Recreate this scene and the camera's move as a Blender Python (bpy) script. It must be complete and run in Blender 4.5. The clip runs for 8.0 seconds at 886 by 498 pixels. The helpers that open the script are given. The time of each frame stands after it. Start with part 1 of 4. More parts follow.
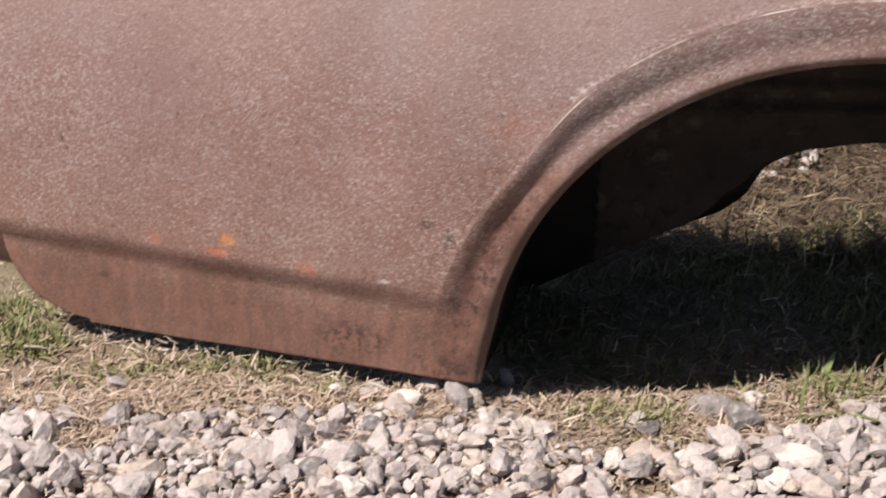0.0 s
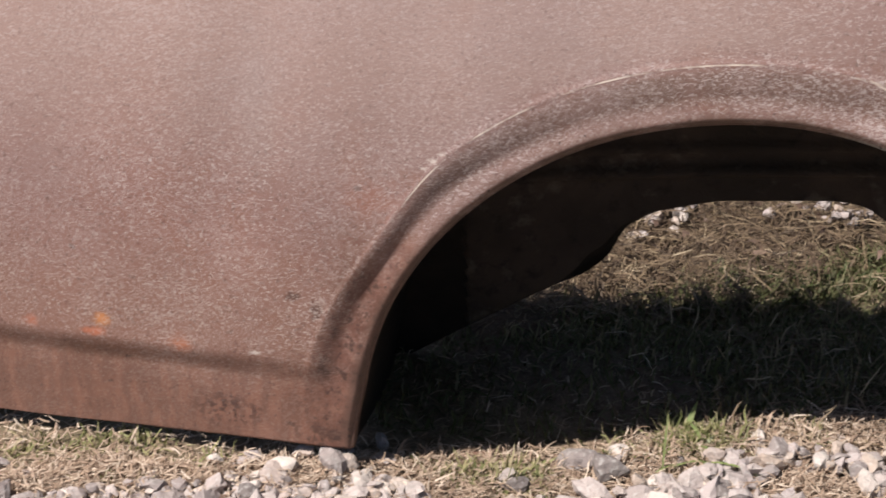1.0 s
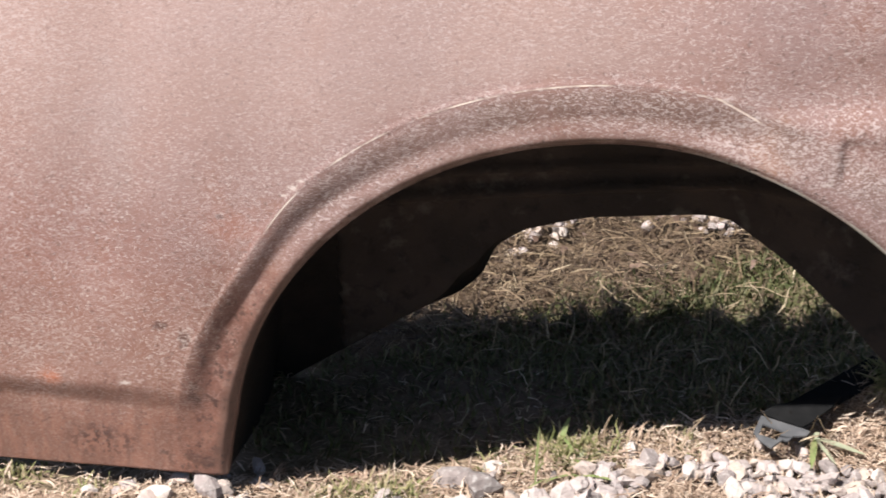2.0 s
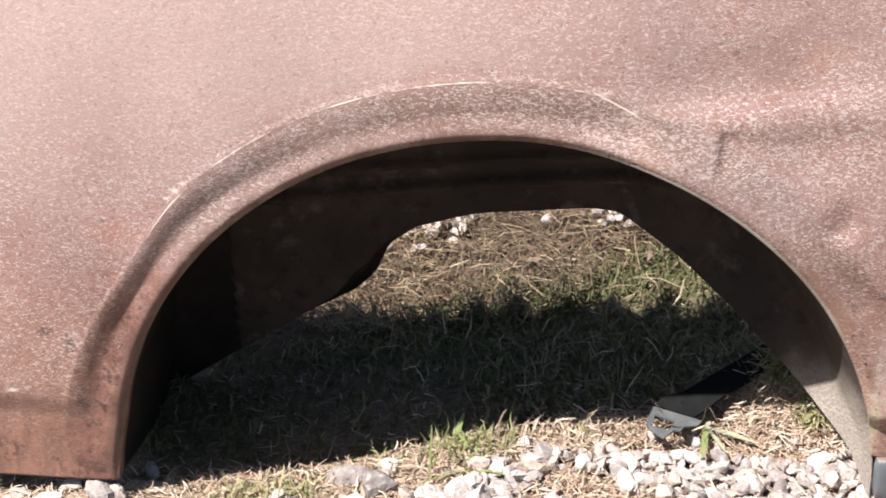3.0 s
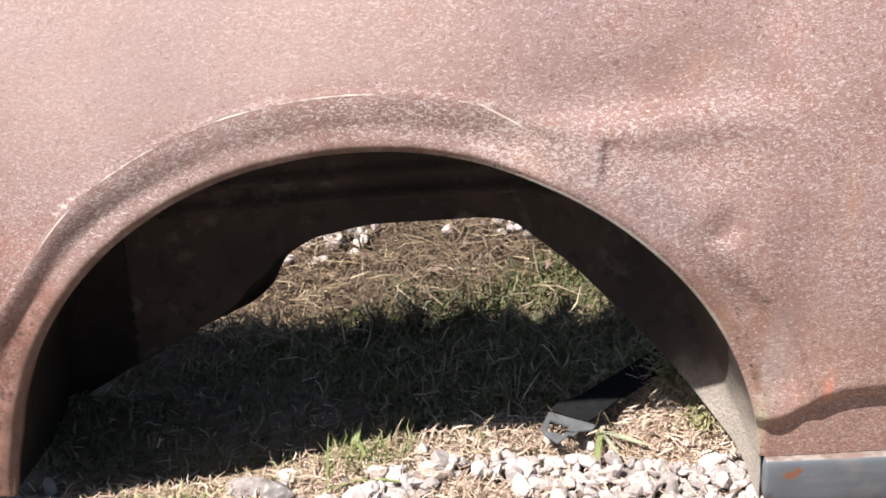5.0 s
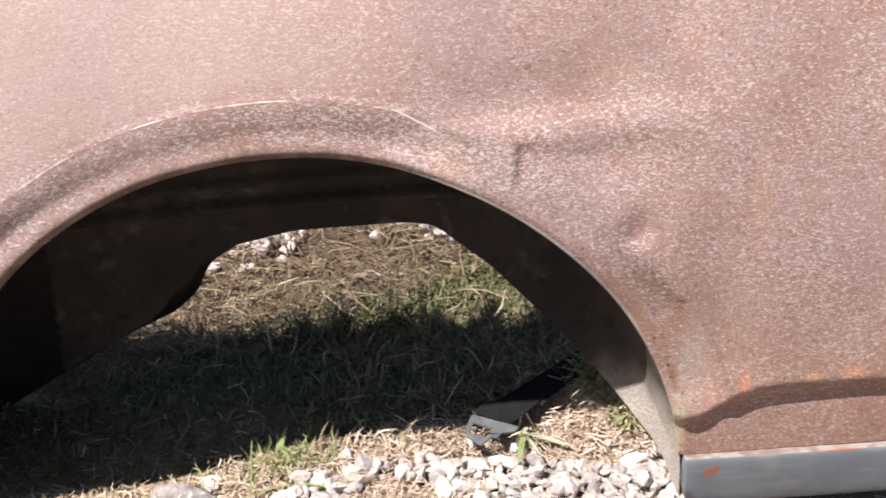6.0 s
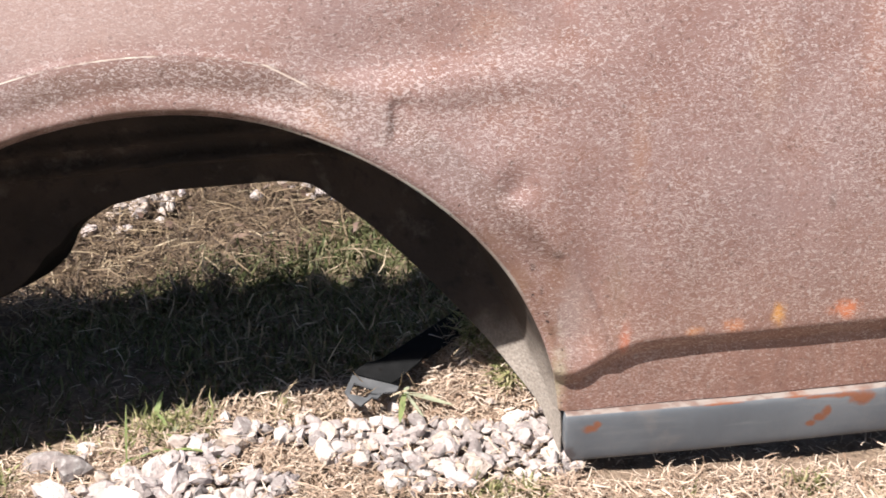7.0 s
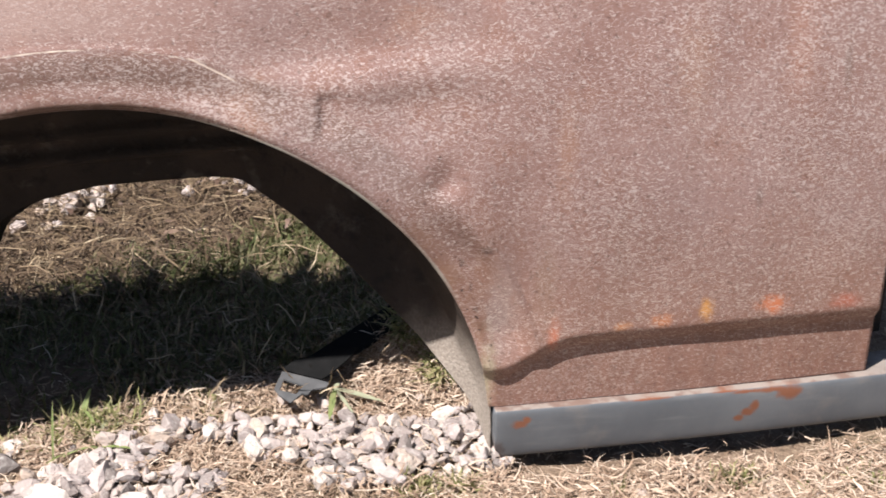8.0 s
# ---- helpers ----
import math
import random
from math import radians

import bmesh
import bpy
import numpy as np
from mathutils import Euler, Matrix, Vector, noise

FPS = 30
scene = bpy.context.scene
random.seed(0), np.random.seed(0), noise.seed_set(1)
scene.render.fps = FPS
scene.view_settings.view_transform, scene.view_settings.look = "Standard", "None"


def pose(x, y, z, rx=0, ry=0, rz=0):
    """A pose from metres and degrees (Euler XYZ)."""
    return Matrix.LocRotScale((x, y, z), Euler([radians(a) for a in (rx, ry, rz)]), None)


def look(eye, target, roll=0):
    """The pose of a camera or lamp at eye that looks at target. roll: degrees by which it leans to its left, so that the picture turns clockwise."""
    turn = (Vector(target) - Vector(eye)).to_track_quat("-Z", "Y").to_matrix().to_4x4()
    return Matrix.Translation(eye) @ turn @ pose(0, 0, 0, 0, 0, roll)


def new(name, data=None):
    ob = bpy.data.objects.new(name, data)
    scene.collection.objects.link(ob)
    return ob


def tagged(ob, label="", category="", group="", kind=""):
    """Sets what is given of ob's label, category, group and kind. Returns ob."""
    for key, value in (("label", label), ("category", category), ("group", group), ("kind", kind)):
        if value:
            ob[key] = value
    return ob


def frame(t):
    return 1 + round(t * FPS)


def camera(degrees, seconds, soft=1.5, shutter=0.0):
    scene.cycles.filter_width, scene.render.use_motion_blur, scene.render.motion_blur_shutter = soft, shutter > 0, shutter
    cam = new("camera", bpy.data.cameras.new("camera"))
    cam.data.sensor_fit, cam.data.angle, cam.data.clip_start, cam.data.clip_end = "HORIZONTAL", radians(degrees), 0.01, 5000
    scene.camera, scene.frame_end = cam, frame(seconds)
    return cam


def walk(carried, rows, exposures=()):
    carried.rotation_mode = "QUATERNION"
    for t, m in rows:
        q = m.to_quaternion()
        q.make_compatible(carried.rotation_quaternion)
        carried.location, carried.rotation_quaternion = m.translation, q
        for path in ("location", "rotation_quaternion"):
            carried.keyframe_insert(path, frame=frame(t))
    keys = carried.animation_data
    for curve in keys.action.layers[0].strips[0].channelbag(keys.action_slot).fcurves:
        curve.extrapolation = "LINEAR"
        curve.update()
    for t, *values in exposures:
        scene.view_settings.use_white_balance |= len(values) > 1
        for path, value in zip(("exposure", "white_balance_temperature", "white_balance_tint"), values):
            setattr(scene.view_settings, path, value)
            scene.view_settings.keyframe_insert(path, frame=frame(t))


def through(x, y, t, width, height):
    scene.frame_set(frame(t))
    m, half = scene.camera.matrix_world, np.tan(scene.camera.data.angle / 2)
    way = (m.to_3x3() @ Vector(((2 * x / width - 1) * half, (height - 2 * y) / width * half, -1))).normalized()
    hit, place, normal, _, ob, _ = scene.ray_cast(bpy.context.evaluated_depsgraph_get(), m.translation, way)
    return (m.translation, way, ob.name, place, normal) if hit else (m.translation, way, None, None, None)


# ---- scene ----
cam = camera(30.3, 8.0, soft=1.7, shutter=0.4)
PATH = [
    (0, (-0.192, -1.447, 1.0), (-0.5, 0.281, 0.04), 0.9),
    (0.5, (-0.146, -1.476, 1.014), (-0.423, 0.287, 0.111), 0.4),
    (1, (-0.104, -1.493, 1.025), (-0.345, 0.287, 0.145), -0.3),
    (1.5, (-0.068, -1.497, 1.035), (-0.268, 0.295, 0.169), -0.6),
    (3, (0.017, -1.492, 1.046), (-0.059, 0.305, 0.171), -0.9),
    (3.5, (0.032, -1.487, 1.044), (-0.02, 0.305, 0.159), -0.8),
    (4, (0.039, -1.489, 1.045), (0.011, 0.304, 0.159), -0.6),
    (4.5, (0.046, -1.498, 1.048), (0.041, 0.301, 0.174), -0.6),
    (6, (0.089, -1.524, 1.053), (0.164, 0.283, 0.199), -0.6),
    (6.5, (0.108, -1.515, 1.046), (0.246, 0.279, 0.171), -0.3),
    (7, (0.115, -1.503, 1.038), (0.311, 0.274, 0.141), 0.4),
    (7.5, (0.122, -1.502, 1.033), (0.344, 0.272, 0.137), 0.9),
    (8, (0.13, -1.504, 1.035), (0.395, 0.263, 0.137), 1.4),
]
walk(cam, [(t, look(eye, target, roll)) for t, eye, target, roll in PATH], [
    (0.0, 0.84, 6600, 11), (0.5, 0.80, 6620, 11), (1.0, 0.80, 6620, 11), (1.5, 1.0, 6560, 11), (3.0, 1.55, 6450, 9),
    (4.5, 1.58, 6420, 9), (6.5, 1.57, 6450, 9), (7.0, 1.46, 6500, 10), (8.0, 1.24, 6560, 11)])

# ---- light ----
SUN_TO = Vector((-0.53, -0.39, 1.0)).normalized()
world = bpy.data.worlds.new("sky")
scene.world = world
world.use_nodes = True
wt = world.node_tree
sky = wt.nodes.new("ShaderNodeTexSky")
sky.sky_type, sky.sun_disc = "NISHITA", False
sky.sun_elevation = math.asin(SUN_TO.z)
sky.sun_rotation = math.atan2(SUN_TO.x, SUN_TO.y)
wt.links.new(sky.outputs[0], wt.nodes["Background"].inputs[0])
wt.nodes["Background"].inputs[1].default_value = 0.035
sun = new("sun", bpy.data.lights.new("sun", "SUN"))
sun.data.energy, sun.data.angle, sun.data.color = 4.5, radians(0.8), (1.0, 0.955, 0.91)
sun.matrix_world = look(SUN_TO * 20, (0, 0, 0))


# ---- materials ----
class Mat:
    """A small builder for node materials in object space (all meshes keep their coordinates in metres)."""

    def __init__(self, name, rough=0.6, metal=0.0, spec=0.5, coord="Object"):
        self.m = bpy.data.materials.new(name)
        self.m.use_nodes = True
        self.t = self.m.node_tree
        self.b = self.t.nodes["Principled BSDF"]
        self.set("Roughness", rough), self.set("Metallic", metal), self.set("Specular IOR Level", spec)
        self.co = self.node("ShaderNodeTexCoord").outputs[coord]

    def node(self, kind):
        return self.t.nodes.new(kind)

    def plug(self, value, socket):
        if isinstance(value, bpy.types.NodeSocket):
            self.t.links.new(value, socket)
        elif hasattr(value, "__len__") and len(value) == 3 and socket.type == "RGBA":
            socket.default_value = (*value, 1)
        else:
            socket.default_value = value

    def set(self, name, value):
        self.plug(value, self.b.inputs[name])

    def scaled(self, sx, sy, sz, shift=(0, 0, 0)):
        n = self.node("ShaderNodeMapping")
        self.t.links.new(self.co, n.inputs[0])
        n.inputs["Scale"].default_value, n.inputs["Location"].default_value = (sx, sy, sz), shift
        return n.outputs[0]

    def noise(self, scale, detail=4, rough=0.55, at=None, distort=0.0):
        n = self.node("ShaderNodeTexNoise")
        self.t.links.new(at or self.co, n.inputs["Vector"])
        n.inputs["Scale"].default_value, n.inputs["Detail"].default_value = scale, detail
        n.inputs["Roughness"].default_value, n.inputs["Distortion"].default_value = rough, distort
        return n.outputs["Fac"]

    def ramp(self, fac, a, b, lo=0.0, hi=1.0):
        n = self.node("ShaderNodeMapRange")
        n.interpolation_type = "SMOOTHSTEP"
        for k, v in ((0, fac), (1, a), (2, b), (3, lo), (4, hi)):
            self.plug(v, n.inputs[k])
        return n.outputs[0]

    def math(self, op, a, b=0.0):
        n = self.node("ShaderNodeMath")
        n.operation = op
        self.plug(a, n.inputs[0]), self.plug(b, n.inputs[1])
        return n.outputs[0]

    def mix(self, fac, a, b, how="MIX"):
        n = self.node("ShaderNodeMix")
        n.data_type, n.blend_type = "RGBA", how
        self.plug(fac, n.inputs[0]), self.plug(a, n.inputs[6]), self.plug(b, n.inputs[7])
        return n.outputs[2]

    def spot(self, x, z, rx, rz, soft=0.5, wob=0.35, wscale=60):
        """A blot in the x-z plane with a ragged edge, 1 inside."""
        sep = self.node("ShaderNodeSeparateXYZ")
        self.t.links.new(self.co, sep.inputs[0])
        dx = self.math("DIVIDE", self.math("SUBTRACT", sep.outputs[0], x), rx)
        dz = self.math("DIVIDE", self.math("SUBTRACT", sep.outputs[2], z), rz)
        d = self.math("SQRT", self.math("ADD", self.math("MULTIPLY", dx, dx), self.math("MULTIPLY", dz, dz)))
        d = self.math("ADD", d, self.math("MULTIPLY", self.math("SUBTRACT", self.noise(wscale, 3), 0.5), wob * 4))
        return self.ramp(d, 1.0 - soft, 1.0 + soft * 0.3, 1.0, 0.0)

    def random(self):
        return self.node("ShaderNodeObjectInfo").outputs["Random"]

    def island(self):
        return self.node("ShaderNodeNewGeometry").outputs["Random Per Island"]

    def palette(self, fac, stops):
        n = self.node("ShaderNodeValToRGB")
        self.t.links.new(fac, n.inputs[0])
        els = n.color_ramp.elements
        for i, (p, c) in enumerate(stops):
            e = els[i] if i < 2 else els.new(p)
            e.position, e.color = p, (*c, 1)
        return n.outputs[0]

    def bump(self, height, strength, dist):
        n = self.node("ShaderNodeBump")
        n.inputs["Strength"].default_value, n.inputs["Distance"].default_value = strength, dist
        self.t.links.new(height, n.inputs["Height"])
        if self.b.inputs["Normal"].links:
            self.t.links.new(self.b.inputs["Normal"].links[0].from_socket, n.inputs["Normal"])
        self.t.links.new(n.outputs[0], self.b.inputs["Normal"])


def rusty_paint():
    m = Mat("weathered_rusty_paint", rough=0.6, spec=0.6)
    big, mid = m.noise(5, 3), m.noise(26, 4)
    col = m.mix(m.ramp(big, 0.35, 0.65), (0.196, 0.104, 0.087), (0.244, 0.145, 0.127))
    col = m.mix(m.ramp(mid, 0.5, 0.72, 0, 0.55), col, (0.20, 0.088, 0.058))
    # vertical run-off streaks
    run = m.noise(1, 4, at=m.scaled(38, 38, 3.5))
    col = m.mix(m.ramp(run, 0.55, 0.75, 0, 0.45), col, (0.17, 0.09, 0.068))
    # ruddier lower sill
    sep = m.node("ShaderNodeSeparateXYZ")
    m.t.links.new(m.co, sep.inputs[0])
    col = m.mix(m.ramp(sep.outputs[0], -0.25, -0.65, 0, 0.45), col, (0.262, 0.121, 0.095))
    col = m.mix(m.ramp(sep.outputs[2], 0.34, 0.16, 0, 0.5), col, (0.205, 0.098, 0.066))
    low = m.math("ADD", sep.outputs[2], m.math("MULTIPLY", m.math("SUBTRACT", m.noise(14, 4), 0.5), 0.12))
    col = m.mix(m.ramp(low, 0.09, 0.17, m.ramp(sep.outputs[0], 0.4, -0.4, 0.45, 0.95), 0.0), col, m.mix(m.ramp(m.noise(1, 4, at=m.scaled(80, 80, 24)), 0.4, 0.65), (0.145, 0.068, 0.047), (0.200, 0.092, 0.062)))
    # blots of bright rust and of bare brown
    for x, z, rx, rz, c in (
        (-0.69, 0.166, 0.010, 0.009, (0.62, 0.22, 0.04)), (-0.70, 0.150, 0.016, 0.006, (0.50, 0.13, 0.05)),
        (-0.60, 0.142, 0.012, 0.014, (0.40, 0.13, 0.06)), (-0.775, 0.155, 0.010, 0.008, (0.42, 0.14, 0.08)),
        (0.655, 0.170, 0.009, 0.014, (0.66, 0.30, 0.04)), (0.735, 0.169, 0.019, 0.012, (0.62, 0.17, 0.05)),
        (0.605, 0.160, 0.013, 0.009, (0.50, 0.17, 0.05)), (0.56, 0.157, 0.010, 0.006, (0.52, 0.22, 0.08)),
        (0.482, 0.150, 0.007, 0.022, (0.46, 0.13, 0.06)), (-0.380, 0.335, 0.036, 0.022, (0.25, 0.085, 0.048)),
        (0.165, 0.425, 0.028, 0.04, (0.30, 0.155, 0.095)), (0.405, 0.235, 0.014, 0.05, (0.20, 0.10, 0.068)),
        (0.487, 0.37, 0.012, 0.06, (0.26, 0.14, 0.10)), (0.735, 0.47, 0.018, 0.07, (0.27, 0.135, 0.10)), (0.703, 0.305, 0.005, 0.022, (0.12, 0.07, 0.055)), (0.790, 0.445, 0.005, 0.030, (0.13, 0.08, 0.065)), (0.41, 0.54, 0.02, 0.03, (0.28, 0.14, 0.11)), (0.82, 0.165, 0.022, 0.010, (0.36, 0.09, 0.05)), (0.424, 0.185, 0.020, 0.060, (0.25, 0.185, 0.17)), (0.47, 0.215, 0.014, 0.06, (0.20, 0.115, 0.08)), (-0.50, 0.42, 0.022, 0.11, (0.20, 0.125, 0.11)), (-0.372, 0.20, 0.016, 0.05, (0.20, 0.075, 0.045)), (-0.345, 0.27, 0.018, 0.035, (0.22, 0.095, 0.062)), (0.62, 0.45, 0.02, 0.06, (0.27, 0.155, 0.115)), (0.33, 0.51, 0.03, 0.02, (0.30, 0.165, 0.12)), (0.410, 0.10, 0.010, 0.05, (0.36, 0.34, 0.22)), (-0.43, 0.08, 0.05, 0.09, (0.115, 0.043, 0.027)), (-0.40, 0.22, 0.03, 0.08, (0.125, 0.056, 0.038)),
    ):
        col = m.mix(m.math("MULTIPLY", m.spot(x, z, rx * 1.1, rz * 1.1, 0.9, 0.36, 80), 0.7), col, c)
    speck = m.math("MULTIPLY", m.spot(-0.55, 0.062, 0.045, 0.026, 0.9, 0.3, 60), m.ramp(m.noise(150, 3), 0.47, 0.56))
    col = m.mix(speck, col, (0.055, 0.020, 0.014))
    for x, z, rx, rz in ((-0.435, 0.045, 0.02, 0.01), (-0.445, 0.20, 0.008, 0.012),
                         (-0.715, 0.252, 0.004, 0.004), (-0.435, 0.13, 0.014, 0.018), (0.405, 0.26, 0.008, 0.008), (0.378, 0.244, 0.004, 0.006), (0.389, 0.216, 0.003, 0.007), (0.396, 0.188, 0.003, 0.005), (0.402, 0.165, 0.003, 0.006), (-0.418, 0.060, 0.010, 0.007), (-0.470, 0.215, 0.010, 0.006), (-0.425, 0.170, 0.006, 0.012), (-0.842, 0.094, 0.007, 0.004), (-0.69, 0.082, 0.005, 0.003), (-0.665, 0.118, 0.004, 0.003), (-0.48, 0.052, 0.006, 0.004), (0.21, 0.52, 0.0016, 0.0016), (-0.872, 0.262, 0.003, 0.006), (-0.868, 0.250, 0.003, 0.003), (0.352, 0.368, 0.003, 0.004), (0.005, 0.475, 0.006, 0.006), (-0.395, 0.345, 0.008, 0.003)):
        col = m.mix(m.math("MULTIPLY", m.spot(x, z, rx, rz, 0.7, 0.5, 160), 0.75), col, (0.06, 0.026, 0.018))
    for x, z, rx, rz in ((-0.318, 0.379, 0.0055, 0.003), (-0.309, 0.387, 0.0045, 0.002), (-0.326, 0.371, 0.004, 0.002), (-0.515, 0.142, 0.008, 0.003), (0.217, 0.395, 0.006, 0.0025), (0.221, 0.399, 0.002, 0.004)):
        col = m.mix(m.math("MULTIPLY", m.spot(x, z, rx, rz, 0.9, 0.6, 420), 0.85), col, (0.58, 0.51, 0.46))
    # distance from the wheel opening, for the wear and painted light that follow it
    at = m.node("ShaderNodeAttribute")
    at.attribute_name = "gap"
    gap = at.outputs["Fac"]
    # chalky paint on the upper rear, lightened further to paint in its sheen
    chalk_sheen = m.math("MULTIPLY", m.ramp(m.math("ADD", sep.outputs[2], m.math("MULTIPLY", m.math("SUBTRACT", m.noise(7, 3), 0.5), 0.15)), 0.28, 0.50),
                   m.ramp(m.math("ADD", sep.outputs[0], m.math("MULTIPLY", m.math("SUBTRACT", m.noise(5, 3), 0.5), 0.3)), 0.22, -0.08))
    chalk_sheen = m.math("MULTIPLY", chalk_sheen, m.ramp(gap, 0.058, 0.085))
    col = m.mix(m.math("MULTIPLY", chalk_sheen, 0.6), col, (0.30, 0.215, 0.19))
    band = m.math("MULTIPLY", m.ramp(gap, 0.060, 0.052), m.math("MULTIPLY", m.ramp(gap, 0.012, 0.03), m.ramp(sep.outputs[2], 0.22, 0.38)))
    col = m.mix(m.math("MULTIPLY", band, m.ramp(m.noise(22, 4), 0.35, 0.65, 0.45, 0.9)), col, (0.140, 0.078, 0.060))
    # pale flecks of paint, scarce where the sill and the stains have rusted through
    fleck = m.noise(1, 2.5, 0.6, at=m.scaled(250, 250, 450), distort=1.0)
    thread = m.math("ABSOLUTE", m.math("SUBTRACT", m.noise(1, 2, 0.5, at=m.scaled(150, 150, 280), distort=1.2), 0.5))
    thread = m.ramp(thread, 0.010, 0.040, 0.8, 0.0)
    area = m.ramp(m.noise(6, 3), 0.3, 0.7, 0.585, 0.515)
    area = m.math("SUBTRACT", area, m.math("MULTIPLY", m.ramp(gap, 0.066, 0.050), m.ramp(sep.outputs[2], 0.2, 0.38, 0.0, 0.03)))
    f = m.ramp(m.math("SUBTRACT", fleck, area), 0.0, 0.062)
    f = m.math("MAXIMUM", m.math("MULTIPLY", f, 0.9), m.math("MULTIPLY", thread, m.ramp(m.noise(9, 3), 0.35, 0.6, 0.25, 0.8)))
    f = m.math("MULTIPLY", f, m.ramp(low, 0.08, 0.19, m.ramp(sep.outputs[0], 0.4, -0.4, 0.7, 0.2), 1.0))
    f = m.math("MULTIPLY", f, m.math("MAXIMUM", m.ramp(gap, 0.03, 0.07, 0.5, 1.0), m.math("MAXIMUM", m.ramp(sep.outputs[2], 0.20, 0.36), m.ramp(sep.outputs[0], -0.25, -0.1))))
    col = m.mix(m.math("MULTIPLY", f, m.ramp(chalk_sheen, 0.0, 1.0, 0.68, 0.36)), col, m.mix(m.ramp(sep.outputs[2], 0.16, 0.36), (0.50, 0.42, 0.38), (0.54, 0.47, 0.455)))
    grey = m.math("MULTIPLY", m.ramp(m.noise(3.5, 3), 0.4, 0.66, 0.08, 0.45), m.math("MULTIPLY", m.ramp(sep.outputs[0], -0.1, 0.4, 0.5, 1.0), m.ramp(sep.outputs[2], 0.15, 0.36, 0.1, 1.0)))
    col = m.mix(grey, col, (0.235, 0.180, 0.185))
    pit = m.ramp(m.noise(230, 2), 0.60, 0.70)
    col = m.mix(m.math("MULTIPLY", pit, m.ramp(chalk_sheen, 0.0, 1.0, 0.55, 0.28)), col, (0.08, 0.042, 0.034))
    rim = m.math("MULTIPLY", m.ramp(gap, 0.0602, 0.0609), m.ramp(gap, 0.0624, 0.0616))
    worn = m.math("MULTIPLY", rim, m.ramp(m.noise(13, 4), 0.42, 0.58))
    worn = m.math("MULTIPLY", worn, m.math("MULTIPLY", m.ramp(sep.outputs[0], 0.13, 0.10), m.ramp(sep.outputs[2], 0.30, 0.36)))
    col = m.mix(m.math("MULTIPLY", worn, 0.85), col, (0.74, 0.65, 0.57))
    crease = m.math("ABSOLUTE", m.math("ADD", m.math("SUBTRACT", sep.outputs[2], 0.4685), m.math("MULTIPLY", m.math("SUBTRACT", sep.outputs[0], 0.1265), 0.57)))
    crease = m.math("MULTIPLY", m.ramp(crease, 0.0016, 0.0006, 0, 0.7), m.math("MULTIPLY", m.ramp(sep.outputs[0], 0.100, 0.110), m.ramp(sep.outputs[0], 0.152, 0.142)))
    col = m.mix(crease, col, (0.70, 0.60, 0.52))
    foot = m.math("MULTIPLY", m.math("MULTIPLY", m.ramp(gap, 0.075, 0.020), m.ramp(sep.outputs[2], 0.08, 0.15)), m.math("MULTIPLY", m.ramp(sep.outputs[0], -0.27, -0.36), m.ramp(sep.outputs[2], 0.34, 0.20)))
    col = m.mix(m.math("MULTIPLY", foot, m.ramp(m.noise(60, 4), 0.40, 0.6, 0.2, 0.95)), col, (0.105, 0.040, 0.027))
    rot = m.math("MULTIPLY", m.math("MULTIPLY", m.ramp(gap, 0.085, 0.030), m.ramp(sep.outputs[0], -0.30, -0.38)), m.ramp(sep.outputs[2], 0.32, 0.22))
    col = m.mix(m.math("MULTIPLY", rot, m.ramp(m.noise(85, 5, 0.7), 0.54, 0.62, 0, 0.85)), col, (0.050, 0.022, 0.016))
    col = m.mix(m.math("MULTIPLY", rot, m.ramp(m.noise(48, 4, 0.6, at=m.scaled(1, 1, 1, (2, 5, 3))), 0.55, 0.66, 0, 0.35)), col, (0.24, 0.125, 0.085))
    # rusty rolled edge, its colour darkened further for the shade it turns into
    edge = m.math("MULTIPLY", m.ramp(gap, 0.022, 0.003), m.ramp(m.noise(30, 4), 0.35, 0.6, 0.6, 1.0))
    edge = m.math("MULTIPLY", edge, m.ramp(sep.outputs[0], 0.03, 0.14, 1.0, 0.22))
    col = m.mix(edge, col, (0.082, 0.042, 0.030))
    red = m.math("MULTIPLY", m.math("MULTIPLY", m.ramp(gap, 0.026, 0.008), m.ramp(gap, 0.0, 0.004)), m.ramp(sep.outputs[0], 0.28, 0.36))
    col = m.mix(m.math("MULTIPLY", red, m.ramp(m.noise(38, 4, 0.65), 0.42, 0.6, 0.05, 0.6)), col, (0.185, 0.098, 0.060))
    # sunlit sheet edge ahead of the crown, painted as a thin pale line
    lit_edge = m.math("MULTIPLY", m.ramp(gap, 0.0026, 0.0010), m.math("MULTIPLY", m.ramp(sep.outputs[0], 0.06, 0.12), m.ramp(sep.outputs[2], 0.18, 0.26)))
    col = m.mix(m.math("MULTIPLY", lit_edge, m.ramp(m.noise(16, 4), 0.38, 0.6, 0.35, 0.9)), col, (0.27, 0.265, 0.235))
    dots = m.math("MULTIPLY", m.ramp(m.noise(170, 2), 0.66, 0.70), m.ramp(gap, 0.03, 0.008))
    col = m.mix(dots, col, (0.045, 0.024, 0.02))
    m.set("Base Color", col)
    m.set("Roughness", m.mix(f, (0.66,) * 3, (0.54,) * 3))
    m.bump(m.noise(300, 3), 0.35, 0.0012)
    m.bump(m.noise(18, 3), 0.25, 0.004)
    return m.m


